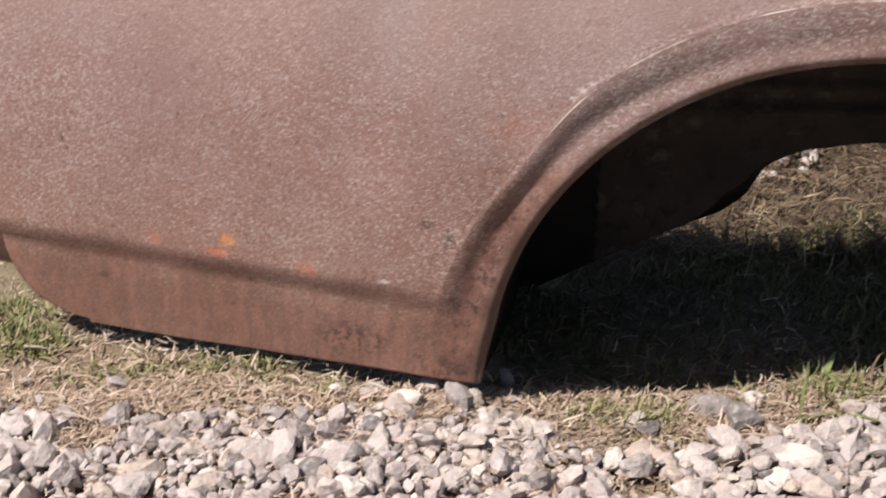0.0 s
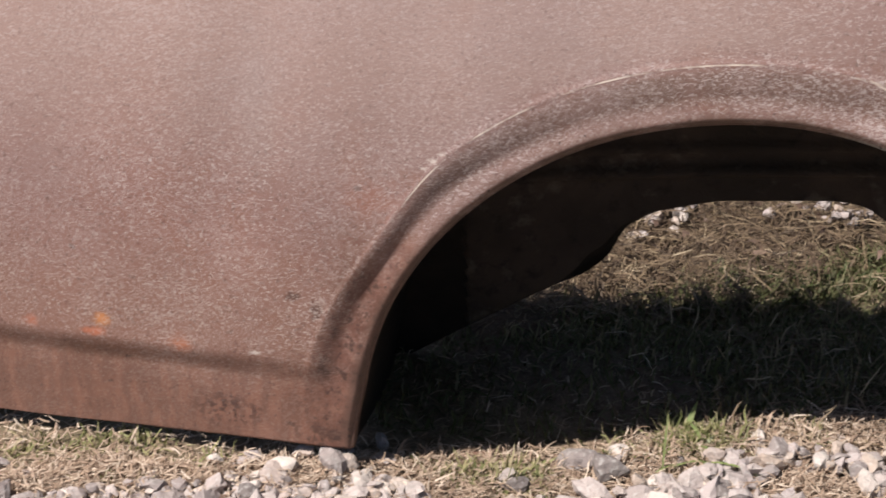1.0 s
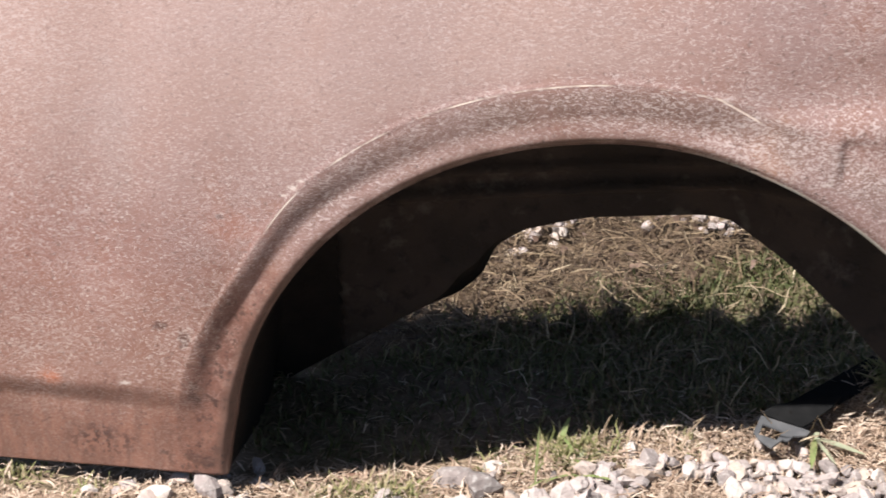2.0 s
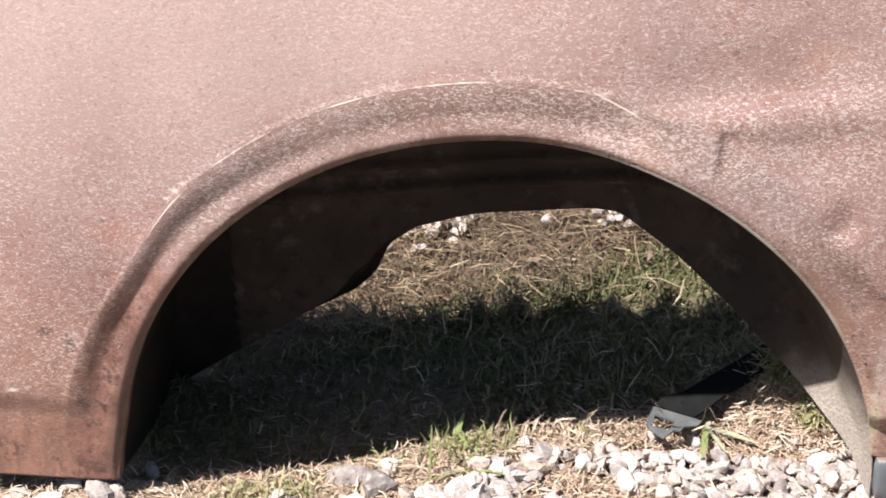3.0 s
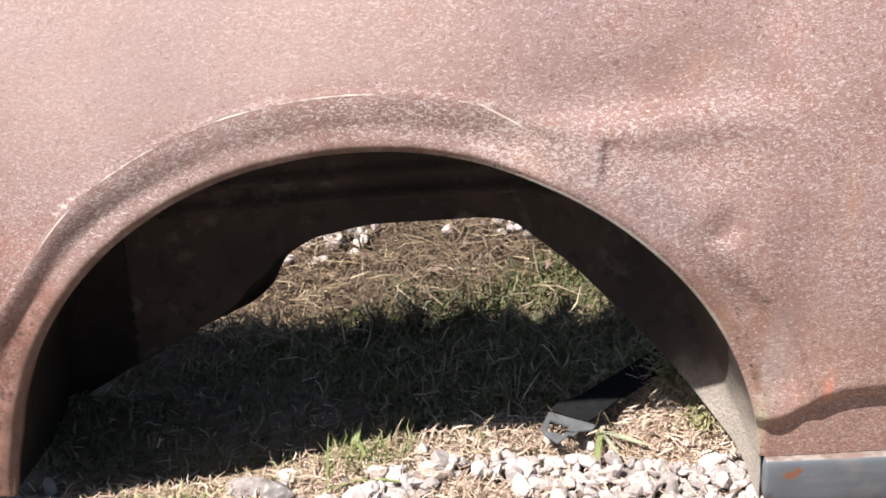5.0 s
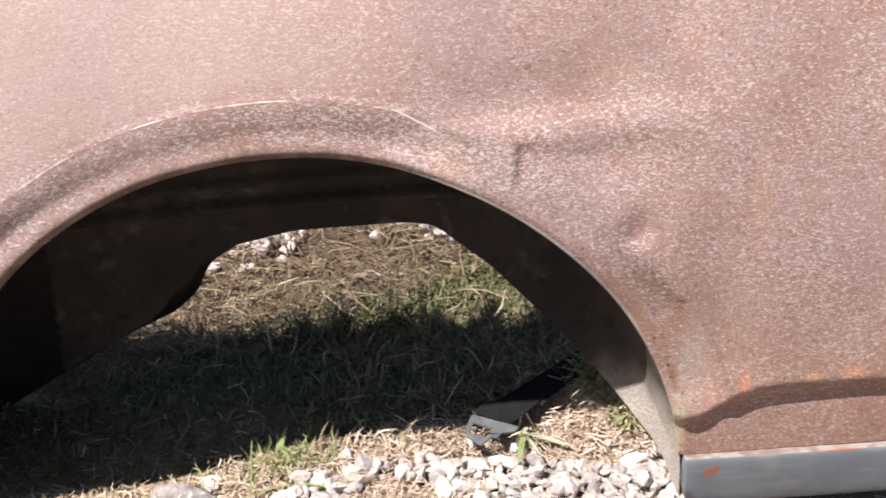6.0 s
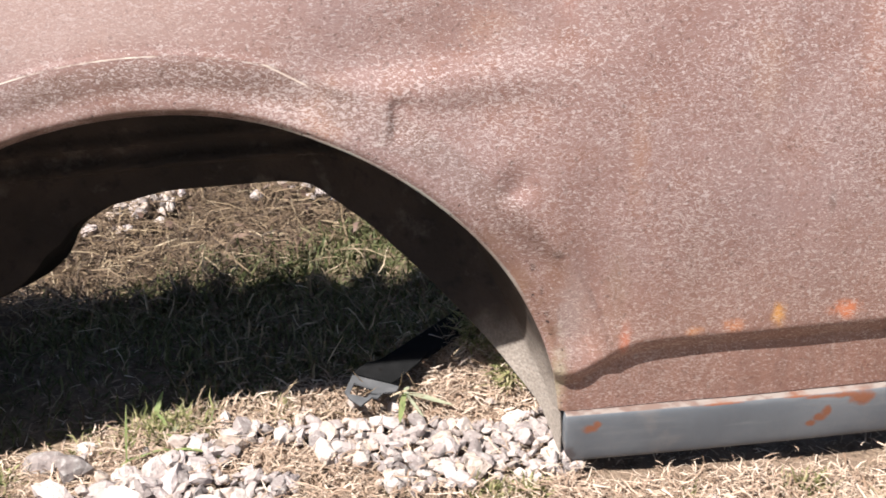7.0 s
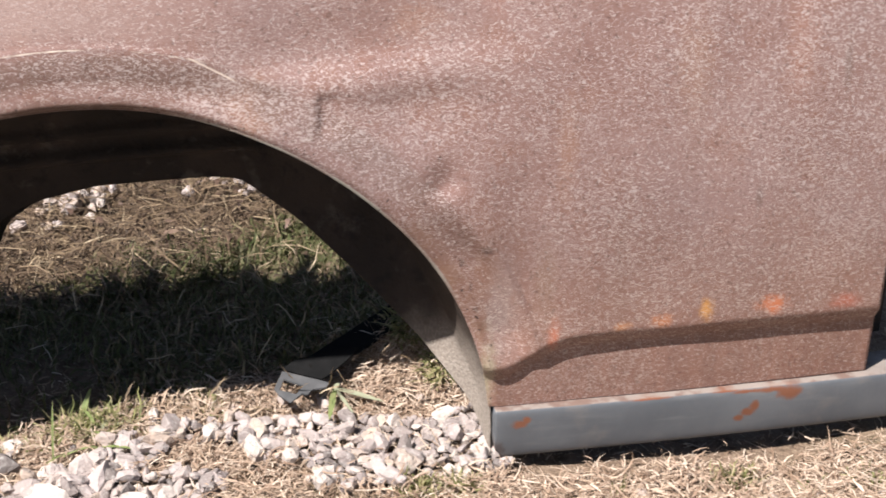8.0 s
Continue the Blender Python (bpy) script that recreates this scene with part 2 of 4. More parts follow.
def undercoat():
    m = Mat("dirty_brown_undercoat", rough=0.8, spec=0.25)
    col = m.mix(m.ramp(m.noise(9, 5), 0.35, 0.7), (0.026, 0.020, 0.017), (0.052, 0.038, 0.031))
    col = m.mix(m.ramp(m.noise(34, 5, 0.65), 0.52, 0.68, 0, 0.8), col, (0.016, 0.013, 0.013))
    col = m.mix(m.ramp(m.noise(21, 5, 0.65, at=m.scaled(1, 1, 1, (3, 1, 7))), 0.56, 0.70, 0, 0.55), col, (0.105, 0.088, 0.078))
    # sunlit patch low on the front side, painted as paler pitted undercoat
    sun_patch = m.mix(m.ramp(m.noise(330, 3), 0.40, 0.62), (0.245, 0.21, 0.18), (0.325, 0.285, 0.25))
    sun_patch = m.mix(m.ramp(m.noise(190, 3), 0.62, 0.70, 0, 0.45), sun_patch, (0.13, 0.105, 0.085))
    col = m.mix(m.math("MULTIPLY", m.spot(0.42, 0.03, 0.12, 0.11, 0.5, 0.1, 30), 0.9), col, sun_patch)
    m.set("Base Color", col)
    m.bump(m.noise(220, 4), 0.8, 0.002)
    return m.m


def shade_black():
    # near-black colour that stands in for deep shade inside the wheelhouse
    m = Mat("black_house_shade", rough=0.75, spec=0.2)
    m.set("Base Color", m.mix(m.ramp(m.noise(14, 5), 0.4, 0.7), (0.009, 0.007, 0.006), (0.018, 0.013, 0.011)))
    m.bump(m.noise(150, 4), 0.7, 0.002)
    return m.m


def grey_primer():
    m = Mat("grey_primer", rough=0.4)
    col = m.mix(m.ramp(m.noise(12, 5), 0.3, 0.7), (0.082, 0.090, 0.102), (0.118, 0.126, 0.138))
    col = m.mix(m.ramp(m.noise(1, 4, at=m.scaled(9, 9, 60)), 0.5, 0.75, 0, 0.6), col, (0.15, 0.155, 0.16))
    col = m.mix(m.ramp(m.noise(22, 5), 0.55, 0.72, 0, 0.4), col, (0.17, 0.15, 0.14))
    sep = m.node("ShaderNodeSeparateXYZ")
    m.t.links.new(m.co, sep.inputs[0])
    # sun on the top ledge painted as a pale line, broken by rust
    col = m.mix(m.ramp(sep.outputs[2], 0.0592, 0.0599, 0, 0.75), col, m.mix(m.ramp(m.noise(45, 4), 0.45, 0.62), (0.27, 0.225, 0.195), (0.17, 0.105, 0.08)))
    for x, z, rx, rz in ((0.448, 0.043, 0.010, 0.006), (0.456, 0.048, 0.006, 0.005), (0.768, 0.051, 0.017, 0.010), (0.745, 0.0565, 0.022, 0.0035), (0.715, 0.0572, 0.020, 0.0022),
                         (0.726, 0.038, 0.007, 0.008), (0.718, 0.031, 0.010, 0.006), (0.708, 0.024, 0.008, 0.005), (0.60, 0.0590, 0.03, 0.0012), (0.69, 0.0592, 0.02, 0.0012)):
        col = m.mix(m.spot(x, z, rx, rz, 0.6, 0.26, 120), col, (0.165, 0.066, 0.038))
    col = m.mix(m.math("MULTIPLY", m.spot(0.424, 0.012, 0.008, 0.012, 0.5, 0.4, 90), 0.8), col, (0.06, 0.05, 0.05))
    m.set("Base Color", col)
    m.bump(m.noise(160, 3), 0.2, 0.001)
    return m.m


def stone_mat(per_island):
    m = Mat("crushed_limestone", rough=0.85)
    pick = m.island() if per_island else m.random()
    if not per_island:
        m.co = m.scaled(0.03, 0.03, 0.03)
    col = m.palette(pick, ((0.0, (0.125, 0.104, 0.098)), (0.2, (0.29, 0.243, 0.230)), (0.45, (0.42, 0.355, 0.330)),
                           (0.65, (0.36, 0.305, 0.295)), (0.8, (0.39, 0.305, 0.250)), (0.9, (0.47, 0.402, 0.362)), (1.0, (0.53, 0.465, 0.425))))
    col = m.mix(m.ramp(m.noise(60, 5), 0.45, 0.75, 0, 0.6), col, (0.21, 0.192, 0.178))
    col = m.mix(m.ramp(m.noise(180, 3), 0.5, 0.7, 0, 0.35), col, (0.52, 0.505, 0.485))
    m.set("Base Color", col)
    m.bump(m.noise(110, 5), 0.9, 0.004)
    m.bump(m.noise(420, 3), 0.6, 0.001)
    return m.m


def blade_mat(name, stops, through):
    m = Mat(name, rough=0.6, spec=0.3)
    col = m.palette(m.island(), stops)
    col = m.mix(m.ramp(m.noise(90, 2), 0.4, 0.7, 0, 0.3), col, (0.28, 0.205, 0.13))
    m.set("Base Color", col)
    tr = m.node("ShaderNodeBsdfTranslucent")
    m.t.links.new(col, tr.inputs[0])
    mix = m.node("ShaderNodeMixShader")
    mix.inputs[0].default_value = through
    m.t.links.new(m.b.outputs[0], mix.inputs[1]), m.t.links.new(tr.outputs[0], mix.inputs[2])
    m.t.links.new(mix.outputs[0], m.t.nodes["Material Output"].inputs[0])
    return m.m


def soil():
    m = Mat("dry_soil_and_chaff", rough=0.95, spec=0.2)
    col = m.mix(m.ramp(m.noise(4, 4), 0.35, 0.65), (0.150, 0.104, 0.076), (0.215, 0.155, 0.115))
    col = m.mix(m.ramp(m.noise(55, 4), 0.45, 0.7), col, (0.085, 0.060, 0.042))
    col = m.mix(m.ramp(m.noise(260, 2), 0.55, 0.7, 0, 0.6), col, (0.32, 0.255, 0.185))
    col = m.mix(m.ramp(m.noise(0.8, 4), 0.42, 0.62, 0, 0.55), col, (0.12, 0.115, 0.055))
    m.set("Base Color", col)
    m.bump(m.noise(120, 4), 0.9, 0.006)
    return m.m


def scrap_mat(name, shade, metal, rough=0.45, spec=0.5, low=(0.20, 0.205, 0.215), high=(0.30, 0.30, 0.31), worn=(0.14, 0.115, 0.10)):
    m = Mat(name, rough=rough, metal=metal, spec=spec)
    col = m.mix(m.ramp(m.noise(40, 4), 0.4, 0.7), [c * shade for c in low], [c * shade for c in high])
    col = m.mix(m.ramp(m.noise(90, 3), 0.6, 0.75), col, [c * shade for c in worn])
    m.set("Base Color", col)
    m.bump(m.noise(150, 3), 0.3, 0.001)
    return m.m


RUST, UNDER, SHADE_BLACK, PRIMER, SOIL, SCRAP = rusty_paint(), undercoat(), shade_black(), grey_primer(), soil(), scrap_mat("dull_grey_sheet_metal", 0.31, 0.0, 0.65, 0.3)
BARK = scrap_mat("brown_bark", 1.0, 0.0, 0.9, 0.2, (0.15, 0.088, 0.062), (0.24, 0.15, 0.11), (0.10, 0.06, 0.045))
DARK = scrap_mat("dark_sheet_metal", 0.032, 0.0, 0.8, 0.06)
STONE, STONES = stone_mat(False), stone_mat(True)
STRAW = blade_mat("dry_straw", ((0.0, (0.19, 0.125, 0.088)), (0.35, (0.35, 0.25, 0.185)), (0.7, (0.47, 0.365, 0.285)), (1.0, (0.61, 0.51, 0.42))), 0.12)
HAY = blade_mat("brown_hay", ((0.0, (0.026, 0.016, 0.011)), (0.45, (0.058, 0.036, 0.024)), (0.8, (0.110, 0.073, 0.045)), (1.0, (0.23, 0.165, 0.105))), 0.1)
STRAND = blade_mat("hay_strand", ((0.0, (0.075, 0.048, 0.030)), (0.5, (0.155, 0.110, 0.068)), (0.85, (0.29, 0.222, 0.145)), (1.0, (0.50, 0.41, 0.29))), 0.1)
DEAD = blade_mat("dead_leaf", ((0.0, (0.045, 0.026, 0.020)), (0.5, (0.085, 0.050, 0.038)), (0.85, (0.15, 0.098, 0.078)), (1.0, (0.24, 0.18, 0.15))), 0.1)
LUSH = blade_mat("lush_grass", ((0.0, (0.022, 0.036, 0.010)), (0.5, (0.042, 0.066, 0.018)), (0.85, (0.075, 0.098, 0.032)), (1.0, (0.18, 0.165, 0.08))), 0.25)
LEAF = blade_mat("broad_leaf", ((0.0, (0.13, 0.19, 0.045)), (0.4, (0.17, 0.23, 0.065)), (0.7, (0.23, 0.28, 0.12)), (1.0, (0.30, 0.33, 0.18))), 0.3)
PALE_LEAF = blade_mat("pale_leaf", ((0.0, (0.30, 0.33, 0.22)), (1.0, (0.38, 0.40, 0.29))), 0.3)
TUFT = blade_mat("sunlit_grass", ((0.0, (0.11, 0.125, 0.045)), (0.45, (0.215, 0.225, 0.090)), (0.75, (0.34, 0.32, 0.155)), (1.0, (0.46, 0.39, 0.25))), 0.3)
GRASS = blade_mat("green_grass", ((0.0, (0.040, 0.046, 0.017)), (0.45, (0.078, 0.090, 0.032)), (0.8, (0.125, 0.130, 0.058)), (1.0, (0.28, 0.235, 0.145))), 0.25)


# ---- builders ----
def part(name, mesh, material, parent=None, label="", smooth=False):
    """One mesh object, from a bmesh or a mesh, as a part of parent."""
    if isinstance(mesh, bmesh.types.BMesh):
        me = bpy.data.meshes.new(name)
        mesh.to_mesh(me)
        mesh.free()
    else:
        me = mesh
    if material and not me.materials:
        me.materials.append(material)
    if smooth:
        me.shade_smooth()
    ob = new(name, me)
    ob.parent = parent
    if label:
        tagged(ob, label)
    return ob


def sheet(name, P, mask=None):
    """A mesh from a grid of points P[i, j], or from those of its cells that the mask keeps."""
    n, k = P.shape[:2]
    idx = np.arange(n * k).reshape(n, k)
    a, b, c, d = idx[:-1, :-1], idx[1:, :-1], idx[1:, 1:], idx[:-1, 1:]
    faces = np.stack([a, b, c, d], -1).reshape(-1, 4)
    verts = P.reshape(-1, 3)
    if mask is not None:
        used, faces = np.unique(faces[mask.ravel()], return_inverse=True)
        verts, faces = verts[used], faces.reshape(-1, 4)
    me = bpy.data.meshes.new(name)
    me.from_pydata(verts.tolist(), [], faces.tolist())
    me.update()
    return me


def smooth01(x, a, b):
    t = np.clip((x - a) / (b - a), 0, 1)
    return t * t * (3 - 2 * t)


# ---- the car's side ----
CX, FOOT, HALF, RISE = 0.007, 0.027, 0.411, 0.403


def lip(th):
    """The wheel opening's edge, from the rear foot (0) over the crown to the front foot (pi)."""
    c, s = -np.cos(th), np.sin(th)
    n = np.where(c < 0, 2.10, 1.95)
    x, z = CX + HALF * np.sign(c) * np.abs(c) ** (2 / n), FOOT + RISE * np.abs(s) ** (2 / n)
    return x - 0.007 * np.clip(1 - (z - FOOT) / 0.07, 0, 1) * (c < 0), z


LX, LZ = lip(np.linspace(0, math.pi, 700))


def lip_gap(x, z):
    out = np.empty(x.size)
    xs, zs = x.ravel(), z.ravel()
    for i in range(0, xs.size, 4000):
        out[i:i + 4000] = np.sqrt(((xs[i:i + 4000, None] - LX) ** 2 + (zs[i:i + 4000, None] - LZ) ** 2).min(1))
    return out.reshape(x.shape)


def groove(x, z, x0, z0, x1, z1, w, depth):
    """A soft furrow along a line."""
    dx, dz = x1 - x0, z1 - z0
    t = np.clip(((x - x0) * dx + (z - z0) * dz) / (dx * dx + dz * dz), 0, 1)
    r2 = (x - x0 - t * dx) ** 2 + (z - z0 - t * dz) ** 2
    return depth * np.exp(-r2 / (w * w))


def lip_scaled(x, z, d):
    """The gap to the opening, as a share of the band's width, which narrows on the tail side."""
    w = 0.060 - 0.012 * np.exp(-((z - 0.28) / 0.08) ** 2) * smooth01(x, -0.22, -0.36)
    return d * 0.060 / w


def dent(x, z, xc, zc, slope, wx, up, down, depth):
    """A soft lengthwise dent, with its own fall above and below."""
    t = z - zc - slope * (x - xc)
    w = np.where(t > 0, up, down)
    return depth * np.exp(-(t / w) ** 2 - ((x - xc) / wx) ** 2)


def panel_y(x, z, d):
    """How far the skin stands back from the plane y = 0."""
    y = 0.058 * x * x + 0.28 * np.clip(z - 0.24, 0, None) ** 2
    y = y + 0.20 * np.clip(z - 0.33, 0, None) ** 2 * smooth01(x, 0.15, -0.10)
    # recessed band round the wheel opening, hammered flat towards the front
    keep = 1 - smooth01(x, 0.09, 0.18) * smooth01(z, 0.24, 0.33)
    keep = keep * np.where(x < 0, smooth01(z, 0.055, 0.165), smooth01(z, 0.105, 0.165))
    front = smooth01(x, 0.05, 0.2)
    low = np.clip(1 - z / 0.09, 0, 1)
    d0, d = d, lip_scaled(x, z, d)
    wide = 0.031 - 0.010 * front + 0.026 * smooth01(z, 0.33, 0.45) * (1 - front)
    cove = smooth01(d, 0.0615, 0.0615 - wide)
    y = y + (0.0085 + 0.002 * front) * keep * cove * (0.55 + 0.45 * np.clip(d / 0.03, 0, 1))
    y = y - 0.0007 * keep * np.exp(-((d - 0.0625) / 0.0025) ** 2)
    # the edge rolls in before the flange
    y = y + 0.008 * (1 - 0.7 * front) * (1 - low) * smooth01(d0, 0.010, 0.0) ** 2
    # body line above the sill
    hi = np.where(x > 0, 0.151 - 0.036 * np.exp(-((x - 0.42) / 0.05) ** 2), 0.136 + 0.03 * np.clip(-x - 0.45, 0, 0.4))
    lo = np.where(x > 0, 0.134 - 0.036 * np.exp(-((x - 0.42) / 0.052) ** 2), 0.108 + 0.025 * np.clip(-x - 0.45, 0, 0.4))
    y = y + np.where(x > 0, 0.0115, 0.0085) * smooth01(z, hi + 0.003, lo - 0.004) * (1 - 0.55 * smooth01(x, -0.56, -0.44) * (x < 0))
    # dents ahead of the wheel
    y = y + dent(x, z, 0.255, 0.482, 0.09, 0.13, 0.050, 0.026, 0.0084)
    y = y + dent(x, z, 0.305, 0.421, 0.06, 0.095, 0.024, 0.050, 0.0054)
    y = y + 0.0032 * smooth01(x, 0.224, 0.233) * np.exp(-(np.clip(x - 0.232, 0, None) / 0.022) ** 2) * smooth01(z, 0.388, 0.408) * smooth01(z, 0.446, 0.430)
    y = y + dent(x, z, 0.358, 0.338, 0.18, 0.018, 0.024, 0.013, 0.0046)
    y = y + dent(x, z, 0.180, 0.440, -0.1, 0.035, 0.012, 0.022, 0.0032)
    y = y + dent(x, z, 0.445, 0.290, 0.0, 0.035, 0.08, 0.08, 0.0022)
    # the skin steps back ahead of the band
    y = y + 0.0044 * smooth01(d, 0.053, 0.067) * np.exp(-(np.clip(x - 0.44, 0, None) / 0.05) ** 2) * smooth01(x, 0.30, 0.38) * smooth01(z, 0.13, 0.19) * smooth01(z, 0.30, 0.20)
    y = y + groove(x, z, -0.50, 0.62, -0.53, 0.30, 0.05, 0.003)
    y = y + 0.0008 * np.sin(31 * x + 9 * z) * np.sin(23 * z - 6 * x)
    # the skin turns in at the tail
    y = y + 1.6 * np.clip(-x - 0.93, 0, None) ** 2
    return y


def outer_edge(th, z):
    """The outer rim of the skin for each ray from the wheel opening."""
    n = th.size
    s = np.linspace(0, 1, n)
    x, zz = np.empty(n), np.empty(n)
    tail, front = s < 0.36, s > 0.70
    top = ~tail & ~front
    zt = 0.027 + (0.62 - 0.027) * (s / 0.36) ** 1.35
    corner = -0.865 - 0.10 * np.sqrt(np.clip(1 - ((0.125 - np.clip(zt, 0, 0.125)) / 0.093) ** 2, 0, 1))
    x[tail] = np.where(zt < 0.125, corner, -1.01)[tail]
    zz[tail] = zt[tail]
    u = (s - 0.36) / 0.34
    x[top] = (-1.01 + 1.926 * u)[top]
    zz[top] = (0.62 + np.clip(0.797 + 0.17 * (-1.01 + 1.926 * u + 0.5) - 0.62, 0, 0.60))[top]
    v = (1 - s) / 0.30
    zf = 0.061 + (1.038 - 0.061) * v ** 1.2
    x[front] = (0.866 + 0.05 * smooth01(zf, 0.15, 1.2))[front]
    zz[front] = zf[front]
    return x, zz


def flange_depth(x):
    """The flange's depth as a share of 2 cm: it thins to a mere edge towards the front."""
    return 0.72 - 0.57 * smooth01(x, 0.02, 0.30)


def skin_mesh():
    n, k = 560, 190
    th = np.linspace(0.0, math.pi, n)
    ax, az = lip(th)
    az = np.where(ax > 0.3, np.maximum(az, 0.061), az)
    bx, bz = outer_edge(th, az)
    v = np.linspace(0, 1, k) ** 1.5
    x = ax[:, None] + (bx - ax)[:, None] * v
    z = az[:, None] + (bz - az)[:, None] * v
    # unseen upper rim, made jagged to soften the edge of its shadow
    sv = np.linspace(0, 1, n)
    rag = 0.008 * np.sin(209 * sv) * np.sin(509 * sv + 1) + 0.06 * np.random.default_rng(3).uniform(-1, 1, n)
    z = z + (rag * smooth01(sv, 0.36, 0.40) * smooth01(sv, 0.70, 0.66))[:, None] * smooth01(v, 0.8, 1.0)
    y = panel_y(x, z, lip_gap(x, z))
    # rolled flange at the opening
    flange = []
    nx, nz = CX - ax, 0.10 - az
    ln = np.hypot(nx, nz)
    deep = flange_depth(ax)
    for back, inn in ((0.020, 0.0012), (0.012, 0.0012), (0.005, 0.001), (0.0015, 0.0006)):
        flange.append(np.stack([ax + nx / ln * inn, y[:, 0] + back * deep, az + nz / ln * inn], -1))
    P = np.concatenate([np.stack(flange, 1), np.stack([x, y, z], -1)], 1)
    me = sheet("outer_skin", P)
    gap = np.concatenate([np.zeros((n, 4)), lip_scaled(x, z, lip_gap(x, z))], 1)
    me.attributes.new("gap", "FLOAT", "POINT").data.foreach_set("value", gap.ravel().astype(np.float32))
    return me


FOLD = []


def wheelhouse_mesh():
    n = 160
    th = np.linspace(0.0, math.pi, n)
    ax, az = lip(th)
    y0 = panel_y(ax, az, np.zeros(n)) + 0.02 * flange_depth(ax)
    s = np.linspace(0, 1, n)
    # free inner edge: low at the tail, a bulged shoulder, a level top, then a long slant forward to the sill
    ex = np.interp(s, [0, 0.10, 0.22, 0.30, 0.345, 0.375, 0.42, 0.50, 0.60, 0.64, 0.72, 0.80, 0.88, 0.94, 1],
                   [-0.46, -0.345, -0.238, -0.172, -0.143, -0.128, -0.090, -0.016, 0.120, 0.155, 0.2205, 0.2815, 0.350, 0.402, 0.419])
    ez = np.interp(s, [0, 0.10, 0.22, 0.30, 0.345, 0.375, 0.42, 0.50, 0.60, 0.64, 0.72, 0.80, 0.88, 0.94, 1],
                   [-0.06, 0.013, 0.08, 0.113, 0.14, 0.178, 0.203, 0.22, 0.227, 0.222, 0.1935, 0.154, 0.092, 0.042, 0.0])
    ey = np.interp(s, [0, 0.64, 0.72, 0.80, 0.88, 0.94, 1], [0.305, 0.305, 0.244, 0.182, 0.134, 0.068, 0.025])
    for _ in range(3):
        for a in (ex, ez, ey):
            a[1:-1] = 0.25 * a[:-2] + 0.5 * a[1:-1] + 0.25 * a[2:]
    # the edge is folded back where it bulges, towards the tail
    fold = np.exp(-((s - 0.325) / 0.045) ** 2)
    rim = np.stack([ex, ey + 0.03, ez - 0.013], -1)
    ex, ez = ex - 0.011 * fold, ez + 0.013 * fold
    FOLD[:] = [np.stack([ex, ey, ez], -1)[20:74], (0.5 * np.stack([ex, ey, ez], -1) + 0.5 * rim + (0, 0.006, 0))[20:74], rim[20:74]]
    w = smooth01(s, 1.0, 0.62)
    mx, mz, my = ax * 0.985, az + 0.02 * w - 0.085 * smooth01(s, 0.08, 0.0), ey
    mx = mx * w + (0.5 * ax + 0.5 * ex) * (1 - w)
    mz = mz * w + (0.5 * az + 0.5 * ez) * (1 - w)
    my = (0.30 * w + (0.5 * y0 + 0.5 * ey) * (1 - w))
    rows = []
    for v in np.linspace(0, 1, 90):
        # two straight runs with a rounded corner between
        p = 1 - smooth01(np.array([v]), 0.0, 0.5)[0] if v < 0.5 else 0.0
        q = smooth01(np.array([v]), 0.5, 1.0)[0] if v > 0.5 else 0.0
        a = (1 - v) ** 2, 2 * v * (1 - v), v ** 2
        lin = (p, 1 - p - q, q)
        f = [0.45 * a[i] + 0.55 * lin[i] for i in range(3)]
        X, Y, Z = (f[0] * ax + f[1] * mx + f[2] * ex, f[0] * y0 + f[1] * my + f[2] * ey, f[0] * az + f[1] * mz + f[2] * ez)
        # pressed swage lines along the inner wall
        Y = Y - 0.014 * w * (np.exp(-((Z - 0.262 - 0.06 * X) / 0.006) ** 2) + 0.7 * np.exp(-((Z - 0.292 - 0.06 * X) / 0.005) ** 2)) * smooth01(Y, 0.18, 0.24)
        rows.append(np.stack([X, Y, Z], -1))
    P = np.stack(rows, 1)
    mid = 0.25 * (P[:-1, :-1] + P[1:, :-1] + P[:-1, 1:] + P[1:, 1:])
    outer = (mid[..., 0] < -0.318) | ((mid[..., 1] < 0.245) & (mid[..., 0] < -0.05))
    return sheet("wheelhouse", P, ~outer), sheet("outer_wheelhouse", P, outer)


def sill_mesh():
    """A grey rocker: a rounded box section running forward from the wheel opening."""
    prof = []
    for t in np.linspace(0, 1, 25):
        a = -0.5 * math.pi + math.pi * (1 - t)
        prof.append((-0.0058 * math.cos(a) ** 0.6 if abs(math.cos(a)) > 1e-9 else 0.0, 0.030 + 0.030 * math.sin(a)))
    prof = [(0.05, 0.060), (0.014, 0.0604)] + [(0.002 + p[0], p[1]) for p in prof] + [(0.012, 0.0), (0.05, 0.003), (0.05, 0.060)]
    xs = np.concatenate([[0.4205, 0.4214, 0.423, 0.4255, 0.429, 0.433], np.linspace(0.437, 1.35, 70)])
    shrink = np.concatenate([[0.92, 0.95, 0.97, 0.985, 0.995, 1.0], np.ones(70)])
    rows = []
    for x, k in zip(xs, shrink):
        y0 = 0.058 * x * x
        e = max(0.016 - (x - 0.4205), 0.0)
        up = 0.016 - math.sqrt(0.016 ** 2 - e * e)
        rows.append([(x, y0 + 0.02 + (p - 0.02) * k, 0.060 - (0.060 - q) * (0.060 - up) / 0.060) for p, q in prof])
    end = [(0.4201, 0.058 * 0.4201 ** 2 + 0.02, 0.034)] * len(prof)
    return sheet("sill", np.array([end] + rows))


